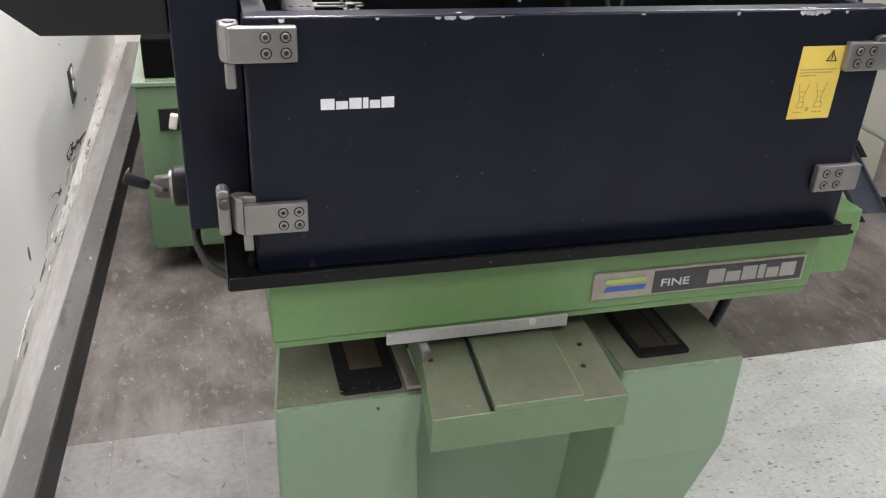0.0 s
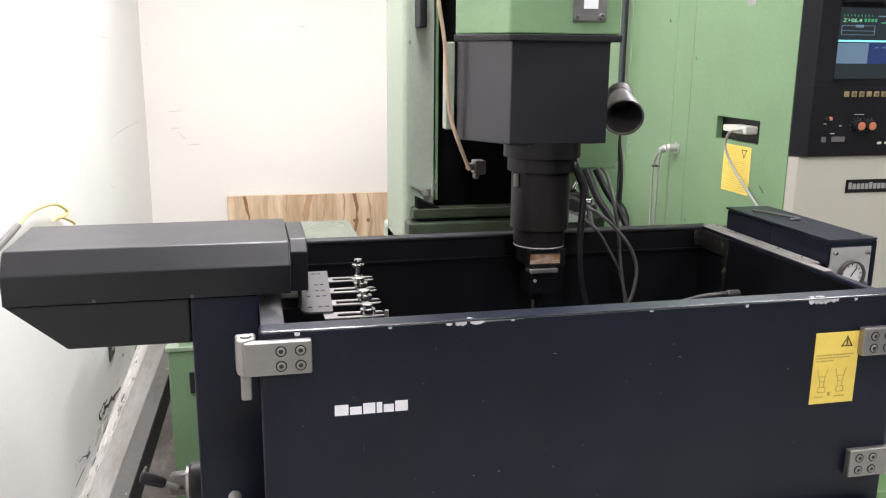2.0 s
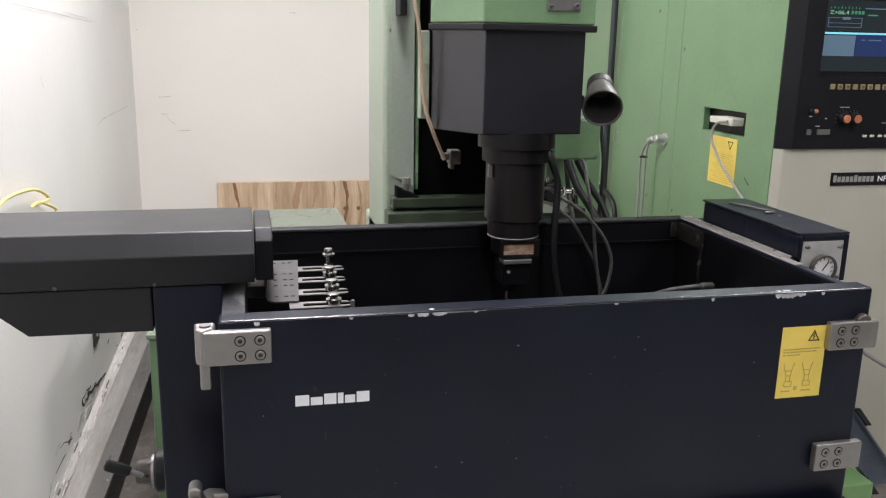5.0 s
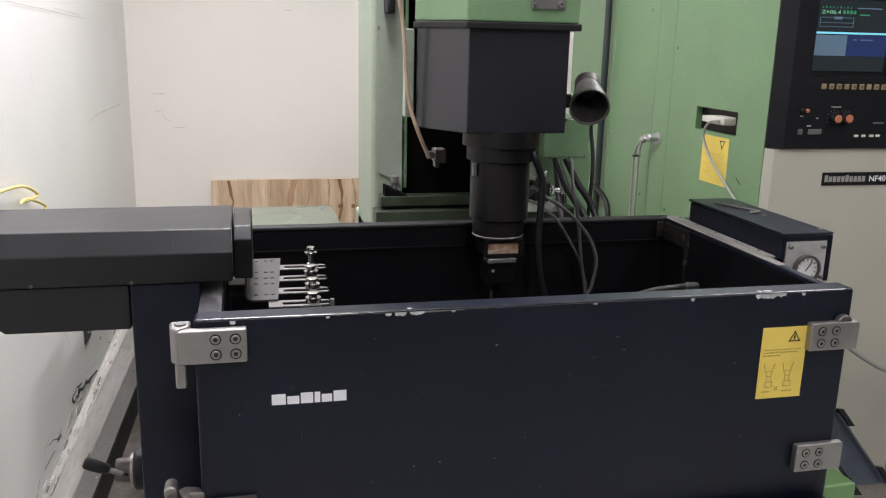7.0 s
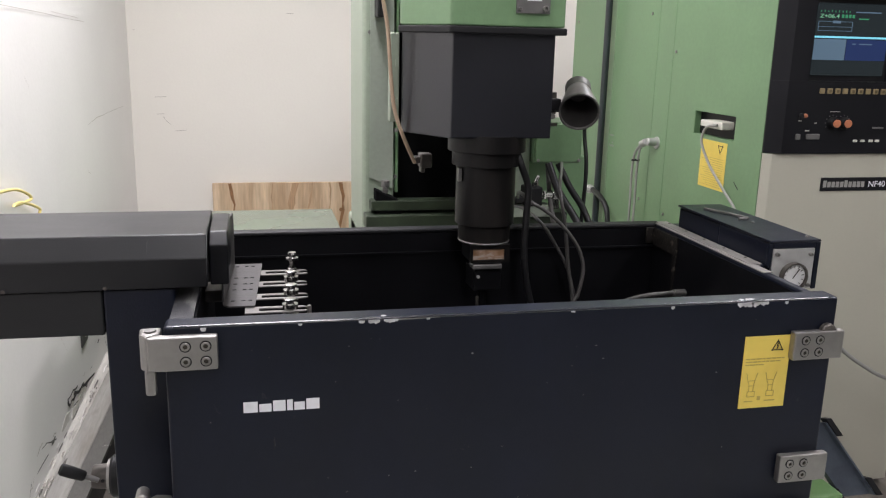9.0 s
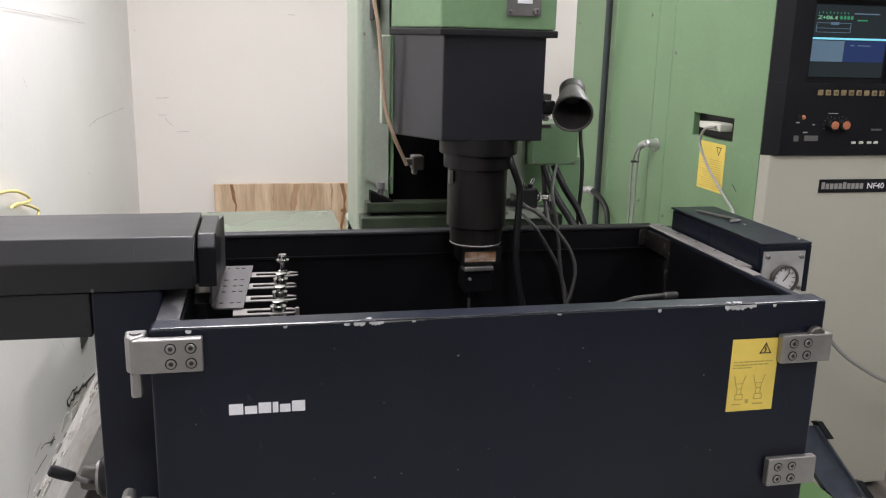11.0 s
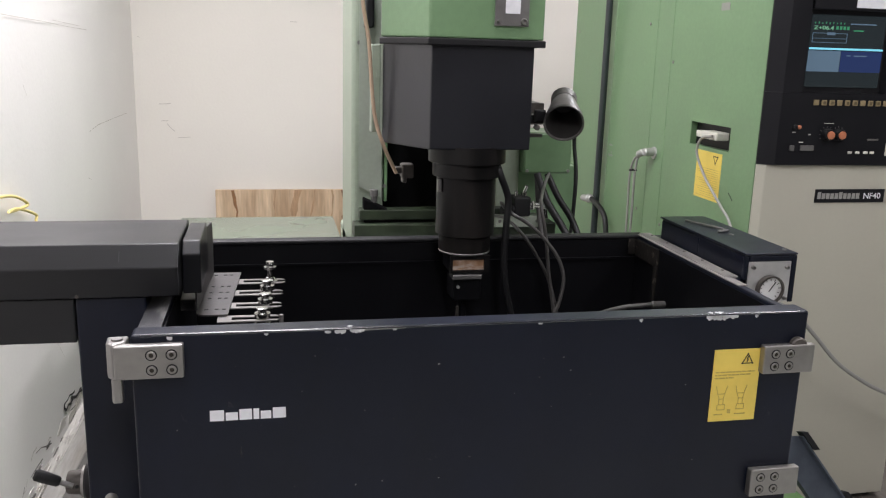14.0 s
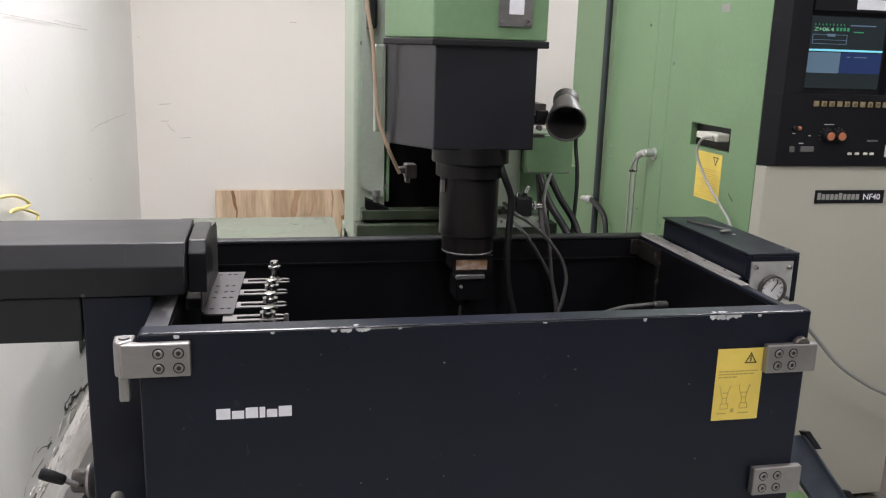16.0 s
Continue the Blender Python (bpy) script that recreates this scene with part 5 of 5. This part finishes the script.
part("lever_grip", lathe((-0.146, 0.2075, 0.8665), (-0.181, 0.206, 0.883), [(0, 0.006), (0.08, 0.008), (0.6, 0.0093), (0.92, 0.009), (1, 0.006)], 20), RUBBER, hub, "black lever grip")
part("end_cap", lathe((-0.1758, 0.221, 0.8829), (-0.1785, 0.2209, 0.8842), [(0, 0.0085), (0.6, 0.008), (1, 0.004)], 16), DARKSTEEL, hub)
hang("hose", [(-0.062 - 0.08, 0.2, 0.825), (-0.062 - 0.082, 0.16, 0.79), (-0.062 - 0.06, 0.1, 0.775), (-0.062 - 0.02, 0.05, 0.785), (-0.062 - 0.002, 0.03, 0.83)], 0.007, HOSEB, "short black hose looping under the changer post")

# ---- pressure gauge box on the tank rim ----
gb = thing("gauge_box", "black box with pressure gauge on the tank rim", "gauge box", (TX, TY, 1.158))
G = Matrix.Translation((0, 0, -1.158))


def GB(name, bm, material, parent=None, label=""):
    return part(name, turned(bm, G), material, parent or gb, label)


GB("body", join(box(0.947, 1.041, 0.1945, 0.352, 1.159, 1.2, 0.003), box(0.949, 1.041, 0.3525, 0.508, 1.159, 1.1985, 0.003)), BLACK)
GB("lower_body", box(0.992, 1.039, 0.196, 0.503, 1.118, 1.1588, 0.002), BLACK)
lid = GB("lid", join(box(0.9455, 1.0425, 0.1885, 0.51, 1.2004, 1.2045, 0.0018), box(1.033, 1.0425, 0.1885, 0.1965, 1.118, 1.2, 0.002), box(0.9455, 0.953, 0.1885, 0.1965, 1.159, 1.2, 0.002), box(0.953, 1.033, 0.1885, 0.1965, 1.1905, 1.2, 0.0015)), BLACK, None, "black lid folded down over the front")
for sx, sy in ((1.0, 0.33), (1.03, 0.21)):
    GB("screw", lathe((sx, sy, 1.2045), (sx, sy, 1.2072), [(0, 0.004), (0.5, 0.004), (1, 0.002)], 10), DULLSTEEL)
gplate = GB("gauge_plate", box(0.9535, 1.0325, 0.1892, 0.194, 1.119, 1.1898, 0.001), ALU, None, "silver gauge mounting plate")
for sx, sz in ((0.961, 1.181), (1.024, 1.18), (1.025, 1.126)):
    screw("screw", (sx, 0.189, sz - 1.158), (0, -1, 0), 0.0035, gplate)
part("bezel", turned(arc_ring((0.994, 1.1425), 0.0245, 0.0032, 0.179, 0.1885), G), DARKSTEEL, gplate, "dark steel bezel")
part("dial", turned(cyl((0.994, 0.184, 1.1425), (0.994, 0.1885, 1.1425), 0.0218), G), DIAL, gplate, "white gauge dial")
part("ticks", turned(join(*[turned(box(-0.0005, 0.0005, 0.1832, 0.1839, 0.015, 0.0195), pose(0.994, 0, 1.1425, 0, a, 0)) for a in range(-135, 136, 27)]), G), INK, gplate)
part("needle", turned(turned(box(-0.0009, 0.0009, 0.1825, 0.1832, -0.004, 0.016), pose(0.994, 0, 1.1425, 0, 35, 0)), G), INK, gplate)

solid("hex_key", turned(sweep([(0.973, 0.455, 1.2074), (0.997, 0.392, 1.2074), (1.008, 0.362, 1.2074), (1.006, 0.356, 1.2074), (0.998, 0.353, 1.2074), (0.984, 0.35, 1.2074)], 0.0025, 6), Matrix.Translation((TX, TY, 0))), STEEL, "steel hex key lying on the black gauge box", "tool")

# ---- steel chute beside the tank ----
chute = thing("drain_chute", "scratched blue-grey sheet-metal chute with black corner clips", "chute", (TX + 1.0, TY + 0.1, 0.8))
S0, S1 = Vector((-0.008, 0.044, 0.092)), Vector((0.084, 0.012, -0.036))
ddir = (S1 - S0)
wdir = Vector((0.070, 0.006, -0.004))
up = ddir.cross(wdir).normalized()
if up.z < 0:
    up = -up


def slab(a, d, w, n_, t):
    bm = bmesh.new()
    vs = [bm.verts.new(a + d * i + w * j + n_ * t * k) for i in (0, 1) for j in (0, 1) for k in (0, 1)]
    for q in ((0, 1, 3, 2), (4, 6, 7, 5), (0, 4, 5, 1), (2, 3, 7, 6), (0, 2, 6, 4), (1, 5, 7, 3)):
        bm.faces.new([vs[i] for i in q])
    bmesh.ops.recalc_face_normals(bm, faces=bm.faces[:])
    return bm


part("tray", join(slab(S0, ddir, wdir, up, 0.002), slab(S0, ddir, wdir * 0.03, up, 0.012), slab(S0 + wdir * 0.94, ddir, wdir * 0.06, up, 0.012)), SHEET, chute)
for f_, w_ in ((-0.06, 1.0), (0.76, 1.0), (0.86, -0.16)):
    part("clip", slab(S0 + ddir * f_ + wdir * w_, ddir * 0.24, wdir * 0.16, up, 0.016), RUBBER, chute)
part("end_lip", slab(S0 + ddir * 0.985, ddir * 0.015, wdir, up, -0.012), RUBBER, chute)
part("hanger", box(-0.07, 0.0, 0.03, 0.05, 0.07, 0.085), RUBBER, chute)

# ---- generator cabinet with control console ----
gen = thing("generator_cabinet", "green generator cabinet with cream and black control console", "cabinet", (1.610, 1.337, 0))
part("frame", join(box(0.10, 0.63, 0.02, 1.71, 0.03, 2.1), box(0.012, 0.099, 0.02, 0.1, 0.03, 2.1), box(0.012, 0.099, 0.55, 1.71, 0.03, 2.1)), GREEN, gen)
part("plinth", box(0.03, 0.61, 0.03, 1.60, 0.0, 0.03), RUBBER, gen)
def side_panel(y0, y1, hole=None):
    """A sheet-metal panel in the cabinet's side, whole or with one rectangular opening."""
    if not hole:
        return box(0.0, 0.0115, y0, y1, 0.035, 2.09, 0.002)
    a, b, c, d = hole
    bm = bmesh.new()
    rings = [[bm.verts.new((x, y, z)) for y, z in ((ya, za), (yb, za), (yb, zb), (ya, zb))] for x, ya, yb, za, zb in
             ((0.0, y0, y1, 0.035, 2.09), (0.0, a, b, c, d), (0.0115, a, b, c, d), (0.0115, y0, y1, 0.035, 2.09))]
    for p, q in zip(rings, rings[1:] + rings[:1]):
        for k in range(4):
            bm.faces.new((p[k], p[(k + 1) % 4], q[(k + 1) % 4], q[k]))
    bmesh.ops.recalc_face_normals(bm, faces=bm.faces[:])
    return bm


part("side_panel", side_panel(0.022, 0.662, (0.1865, 0.4585, 1.214, 1.298)), GREEN, gen)
for y0_, y1_ in ((0.665, 0.797), (0.7985, 1.207), (1.21, 1.71)):
    part("side_panel", side_panel(y0_, y1_), GREEN, gen)
rec = part("socket_recess", join(box(0.0012, 0.024, 0.181, 0.1885, 1.2085, 1.3035), box(0.0012, 0.024, 0.4565, 0.464, 1.2085, 1.3035), box(0.0012, 0.024, 0.1885, 0.4565, 1.296, 1.3035), box(0.0012, 0.024, 0.1885, 0.4565, 1.2085, 1.216)), GREEN, gen, "green reveal of the socket recess")
part("recess_back", box(0.0245, 0.06, 0.175, 0.47, 1.2, 1.31), BLACKIN, rec, "dark socket panel")
part("cable_plug", join(box(-0.022, 0.045, 0.235, 0.345, 1.247, 1.274, 0.005), box(-0.018, 0.02, 0.345, 0.385, 1.249, 1.271, 0.004), box(-0.0225, -0.0195, 0.25, 0.30, 1.252, 1.269)), IVORY, gen, "ivory plug in the recess")
label2 = part("warning_sticker", box(-0.0012, 0.0, 0.222, 0.392, 1.037, 1.203), YELLOW, gen, "yellow warning sticker")
part("text_bars", join(*[box(-0.0018, -0.0013, 0.235, 0.38 - (k * 7 % 4) * 0.012, 1.046 + k * 0.0075, 1.0472 + k * 0.0075) for k in range(14)]), INKFADE, label2)
part("triangle", turned(tri(0, 0, 0.017, 0.003, 0, 0.0005), Matrix(((0, -1, 0, -0.0015), (1, 0, 0, 0.262), (0, 0, -1, 1.178), (0, 0, 0, 1)))), INK, label2)
part("tape_scrap", box(-0.001, 0.0, 0.27, 0.325, 1.675, 1.70), WIREG, gen)
for sy, sz in ((0.865, 1.644), (0.636, 0.878), (1.66, 1.626), (0.64, 1.5), (0.86, 0.9), (1.66, 0.9)):
    part("screw", lathe((-0.004, sy, sz), (0, sy, sz), [(0, 0.004), (0.3, 0.006), (1, 0.006)], 10), STEEL, gen)
for sy, sz, w, h in ((1.18, 1.129, 0.05, 0.012), (1.172, 1.085, 0.06, 0.016), (1.165, 1.098, 0.02, 0.008)):
    part("paint_scuff", turned(blob(sy, sz, w, h, -0.0006, 0.0006, int(sz * 1000)), Matrix(((0, 1, 0, 0), (1, 0, 0, 0), (0, 0, 1, 0), (0, 0, 0, 1)))), GREENGREY, gen)
part("scratch", turned(prism([(0.13, 1.062), (0.16, 1.084), (0.163, 1.082), (0.134, 1.06)], "y", -0.0006, 0.0006), Matrix(((0, 1, 0, 0), (1, 0, 0, 0), (0, 0, 1, 0), (0, 0, 0, 1)))), OILSHADEGREEN, gen)
part("cable_gland", join(cyl((-0.045, 0.735, 1.150), (-0.004, 0.735, 1.150), 0.016, 0.004), cyl((-0.006, 0.735, 1.147), (0.0, 0.735, 1.147), 0.024), cyl((-0.042, 0.745, 1.15), (-0.05, 0.775, 1.135), 0.014, 0.003)), ALU, gen)
con = part("console_base", prism([(0.0, 0.019), (0.0, 0.014), (0.024, 0.0), (0.632, 0.0), (0.632, 0.019)], "z", 0.022, 1.198, 0.002), CREAM, gen, "cream lower console door")
SZ = -0.017
pan = part("console_panel", prism([(0.0, 0.0195), (0.0, 0.014), (0.045, -0.012), (0.632, -0.012), (0.632, 0.0195)], "z", 1.2005, 1.4405 + SZ), PLASTIC, gen, "black lower console panel")
part("screen_surround", prism([(0.0, 0.0195), (0.0, 0.014), (0.045, -0.012), (0.11, -0.012), (0.118, 0.0195)], "z", 1.4408 + SZ, 2.09), PLASTIC, gen)
part("screen_surround", box(0.40, 0.632, -0.012, 0.0195, 1.4408 + SZ, 2.09), PLASTIC, gen)
part("screen_surround", box(0.1185, 0.3999, -0.012, 0.0195, 1.69 + SZ, 2.09), PLASTIC, gen)
part("bezel", prism([(0.1185, 1.441 + SZ), (0.3995, 1.441 + SZ), (0.3995, 1.6895 + SZ), (0.1185, 1.6895 + SZ)], "y", 0.012, 0.0192), RUBBER, pan)
crt = part("screen", box(0.128, 0.386, 0.0085, 0.0118, 1.458 + SZ, 1.675 + SZ, 0.004), SCREEN, gen, "lit monitor screen")
part("screen_field", box(0.128, 0.24, 0.0075, 0.0083, 1.505 + SZ, 1.568 + SZ), SCRBLUE, crt)
part("screen_field", box(0.242, 0.386, 0.0075, 0.0083, 1.505 + SZ, 1.568 + SZ), SCRNAVY, crt)
part("screen_line", box(0.128, 0.386, 0.0068, 0.0082, 1.571 + SZ, 1.577 + SZ), SCRCYAN, crt)
part("screen_box", join(box(0.135, 0.255, 0.007, 0.0082, 1.592 + SZ, 1.5935 + SZ), box(0.135, 0.255, 0.007, 0.0082, 1.604 + SZ, 1.6055 + SZ), box(0.135, 0.255, 0.007, 0.0082, 1.6195 + SZ, 1.621 + SZ), box(0.135, 0.1365, 0.007, 0.0082, 1.592 + SZ, 1.621 + SZ), box(0.2535, 0.255, 0.007, 0.0082, 1.592 + SZ, 1.621 + SZ)), SCRBLUE, crt)
DARKKEY = mat("dark_key_print", (0.12, 0.09, 0.045), 0.5, bump=0)
CABLEGREY = mat("dull_grey_cable", (0.29, 0.285, 0.265), 0.5, var=0.1, bump=0.1)
lettering("Z+06.4", 0.0155, 0.137, 0.0075, 1.631 + SZ, SCRTEXT, crt, None, 1.5)
for i in range(4):
    part("digit_bar", box(0.2135 + i * 0.0125, 0.2215 + i * 0.0125, 0.007, 0.0082, 1.632 + SZ, 1.642 + SZ), SCRGREEN, crt)
part("header_bar", box(0.262, 0.352, 0.0072, 0.0082, 1.648 + SZ, 1.6515 + SZ), SCRBLUE, crt)
part("box_tag", box(0.184, 0.212, 0.0062, 0.0069, 1.615 + SZ, 1.623 + SZ), SCRBLUE, crt)
for i in range(9):
    part("digit_tick", box(0.139 + i * 0.0125, 0.1415 + i * 0.0125, 0.007, 0.0082, 1.6475 + SZ, 1.6525 + SZ + 0.0015 * (i % 2)), SCRGREEN, crt)
part("screen_text", box(0.275, 0.31, 0.007, 0.0082, 1.628 + SZ, 1.632 + SZ), SCRGREEN, crt)
part("screen_text", box(0.262, 0.275, 0.007, 0.0074, 1.553 + SZ, 1.5562 + SZ), SCRBLUE, crt)
part("screen_text", box(0.287, 0.333, 0.007, 0.0074, 1.553 + SZ, 1.5562 + SZ), SCRBLUE, crt)
for i in range(11):
    part("soft_key", box(0.153 + i * 0.0272, 0.171 + i * 0.0272, -0.017, -0.0125, 1.386, 1.403, 0.002), KEYC, pan)
    part("key_legend", box(0.1575 + i * 0.0272, 0.1665 + i * 0.0272, -0.0176, -0.0171, 1.3895, 1.3985), DARKKEY if i % 3 else KEYC, pan)
for i, kx in enumerate((0.221, 0.261)):
    part("knob", lathe((kx - 0.008, -0.012, 1.296), (kx - 0.008, -0.034, 1.296), [(0, 0.019), (0.7, 0.0185), (0.75, 0.018), (1, 0.016)], 20), RUBBER, pan)
    part("knob_cap", lathe((kx - 0.008, -0.0345, 1.296), (kx - 0.008, -0.039, 1.296), [(0, 0.0125), (0.8, 0.0125), (1, 0.010)], 20), ORANGE, pan)
    part("dial_marks", join(*[turned(box(-0.001, 0.001, -0.0132, -0.0122, 0.022, 0.026), pose(kx - 0.008, 0, 1.296, 0, a, 0)) for a in range(-120, 121, 30)]), DULLSTEEL, pan)
part("indicator_lamp", lathe((0.115, -0.012, 1.318), (0.115, -0.02, 1.318), [(0, 0.007), (0.7, 0.006), (1, 0.003)], 14), ORANGE, pan)
part("button", cyl((0.098, -0.012, 1.318), (0.098, -0.022, 1.318), 0.008, 0.002), RUBBER, pan)
for a, b, c, d in ((0.092, 0.104, 1.301, 1.303), (0.12, 0.135, 1.27, 1.273), (0.15, 0.158, 1.294, 1.297), (0.20, 0.235, 1.33, 1.332)):
    part("print", box(a, b, -0.0132, -0.0122, c, d), IVORY, pan)
part("button", box(0.088, 0.104, -0.018, -0.0122, 1.244, 1.262, 0.002), DULLSTEEL, pan)
part("switch", join(box(0.125, 0.172, -0.018, -0.0122, 1.245, 1.262, 0.002)), DULLSTEEL, pan)
part("selector", box(0.36, 0.40, -0.0145, -0.0122, 1.278, 1.284, 0.001), DULLSTEEL, pan)
for kx in (0.295, 0.322, 0.352, 0.375):
    part("socket", box(kx, kx + 0.016, -0.016, -0.0122, 1.236, 1.244, 0.002), IVORY, pan)
part("port", box(0.43, 0.46, -0.015, -0.0122, 1.23, 1.27, 0.002), IVORY, pan)
part("paper_sticker", box(0.26, 0.37, -0.0135, -0.0122, 1.68, 1.71), WHITE, pan)
mp_ = part("model_plate", box(0.208, 0.46, -0.004, -0.0004, 1.078, 1.121, 0.001), PLASTIC, con, "black model plate")
part("model_mark", join(*[box(0.216 + i * 0.0155, 0.228 + i * 0.0155, -0.0048, -0.0041, 1.09, 1.108 if i not in (0, 5) else 1.112) for i in range(10)]), WIREG, mp_, "outlined grey marks as plain blocks")
lettering("NF40", 0.0265, 0.3815, -0.0043, 1.0905, WHITE, mp_, None, 1.08)

# cables and conduit beside the cabinet
solid("plug_cable", sweep([(1.580, 1.585, 1.262), (1.568, 1.63, 1.252), (1.565, 1.652, 1.22), (1.565, 1.645, 1.186), (1.565, 1.586, 1.128), (1.565, 1.531, 1.09), (1.565, 1.458, 1.043), (1.565, 1.40, 1.006), (1.55, 1.32, 0.93), (1.53, 1.26, 0.8), (1.515, 1.22, 0.4), (1.515, 1.205, 0.008)], 0.0046), WIREG, "grey cable hanging from the socket panel", "cable")
solid("cable", sweep([(1.562, 2.110, 1.137), (1.557, 2.118, 1.10), (1.555, 2.122, 1.03), (1.555, 2.12, 0.9), (1.555, 2.122, 0.7), (1.555, 2.125, 0.0)], 0.005), CABLEGREY, "grey cable dropping from the cable gland", "cable")
solid("cable", sweep([(1.562, 2.115, 1.137), (1.550, 2.138, 1.10), (1.547, 2.15, 1.03), (1.547, 2.146, 0.9), (1.547, 2.142, 0.7), (1.550, 2.142, 0.0)], 0.0048), WIREG, "grey cable dropping from the cable gland", "cable")
solid("cable_tie", join(tube((1.552, 2.131, 1.068), (1.552, 2.131, 1.0735), [(0, 0.0135), (0, 0.0155), (1, 0.0155), (1, 0.0135), (0, 0.0135)], 20), box(1.534, 1.54, 2.126, 2.134, 1.066, 1.075, 0.001)), RUBBER, "black plastic tie round the two grey cables", "cable tie")
solid("conduit", cyl((1.580, 2.570, 0.0), (1.580, 2.570, 2.2), 0.015), CONDUIT, "dark blue-grey conduit along the cabinet side", "conduit")
solid("conduit_elbow", join(cyl((1.552, 2.66, 0.866), (1.552, 2.552, 0.878), 0.015, 0.003), cyl((1.552, 2.60, 0.873), (1.552, 2.575, 0.876), 0.02, 0.003)), ALU, "grey metal conduit connector", "fitting")
hang("hose", [(1.552, 2.555, 0.878), (1.555, 2.468, 0.859), (1.56, 2.411, 0.824), (1.56, 2.382, 0.763), (1.56, 2.372, 0.65), (1.56, 2.37, 0.3)], 0.012, HOSEB, "black flexible conduit bending down")
solid("console_cable", sweep([(1.215, 0.855, 1.0), (1.415, 1.005, 0.88), (1.685, 1.205, 0.77), (1.815, 1.255, 0.668), (1.929, 1.255, 0.555), (2.053, 1.255, 0.475), (2.145, 1.255, 0.43), (2.365, 1.275, 0.3), (2.665, 1.285, 0.12), (2.965, 1.295, 0.012), (3.265, 1.355, 0.01)], 0.0065), CABLEGREY, "grey cable sagging past the console", "cable")

# swarf and paint crumbs on the base and along the floor's edge
rnd = random.Random(11)
bm = bmesh.new()
for k in range(90):
    if k < 52:
        cx, cy, cz = rnd.choice(((0.015, 0.105), (0.11, 0.21))), 0.012 + abs(rnd.gauss(0, 0.02)), 0.5725
        cx = rnd.uniform(*cx)
        cx, cy = cx + TX, cy + TY
    else:
        cx, cy, cz = -0.497 + abs(rnd.gauss(0, 0.12)), rnd.uniform(0.5, 3.0), 0.0005
    r = rnd.uniform(0.0008, 0.0022) * (0.6 if k < 52 else 1.3)
    vs = [bm.verts.new((cx + r * math.cos(a) * rnd.uniform(0.6, 1.2), cy + r * math.sin(a) * rnd.uniform(0.6, 1.2), cz + (r * 0.6 if j else 0))) for j in (0, 1) for a in (0.3, 2.3, 4.3)]
    bm.faces.new(vs[3:])
    for i in range(3):
        bm.faces.new((vs[i], vs[(i + 1) % 3], vs[3 + (i + 1) % 3], vs[3 + i]))
solid("debris", bm, CHIP, "pale crumbs and swarf on the base and floor edge", "debris", "stuff")
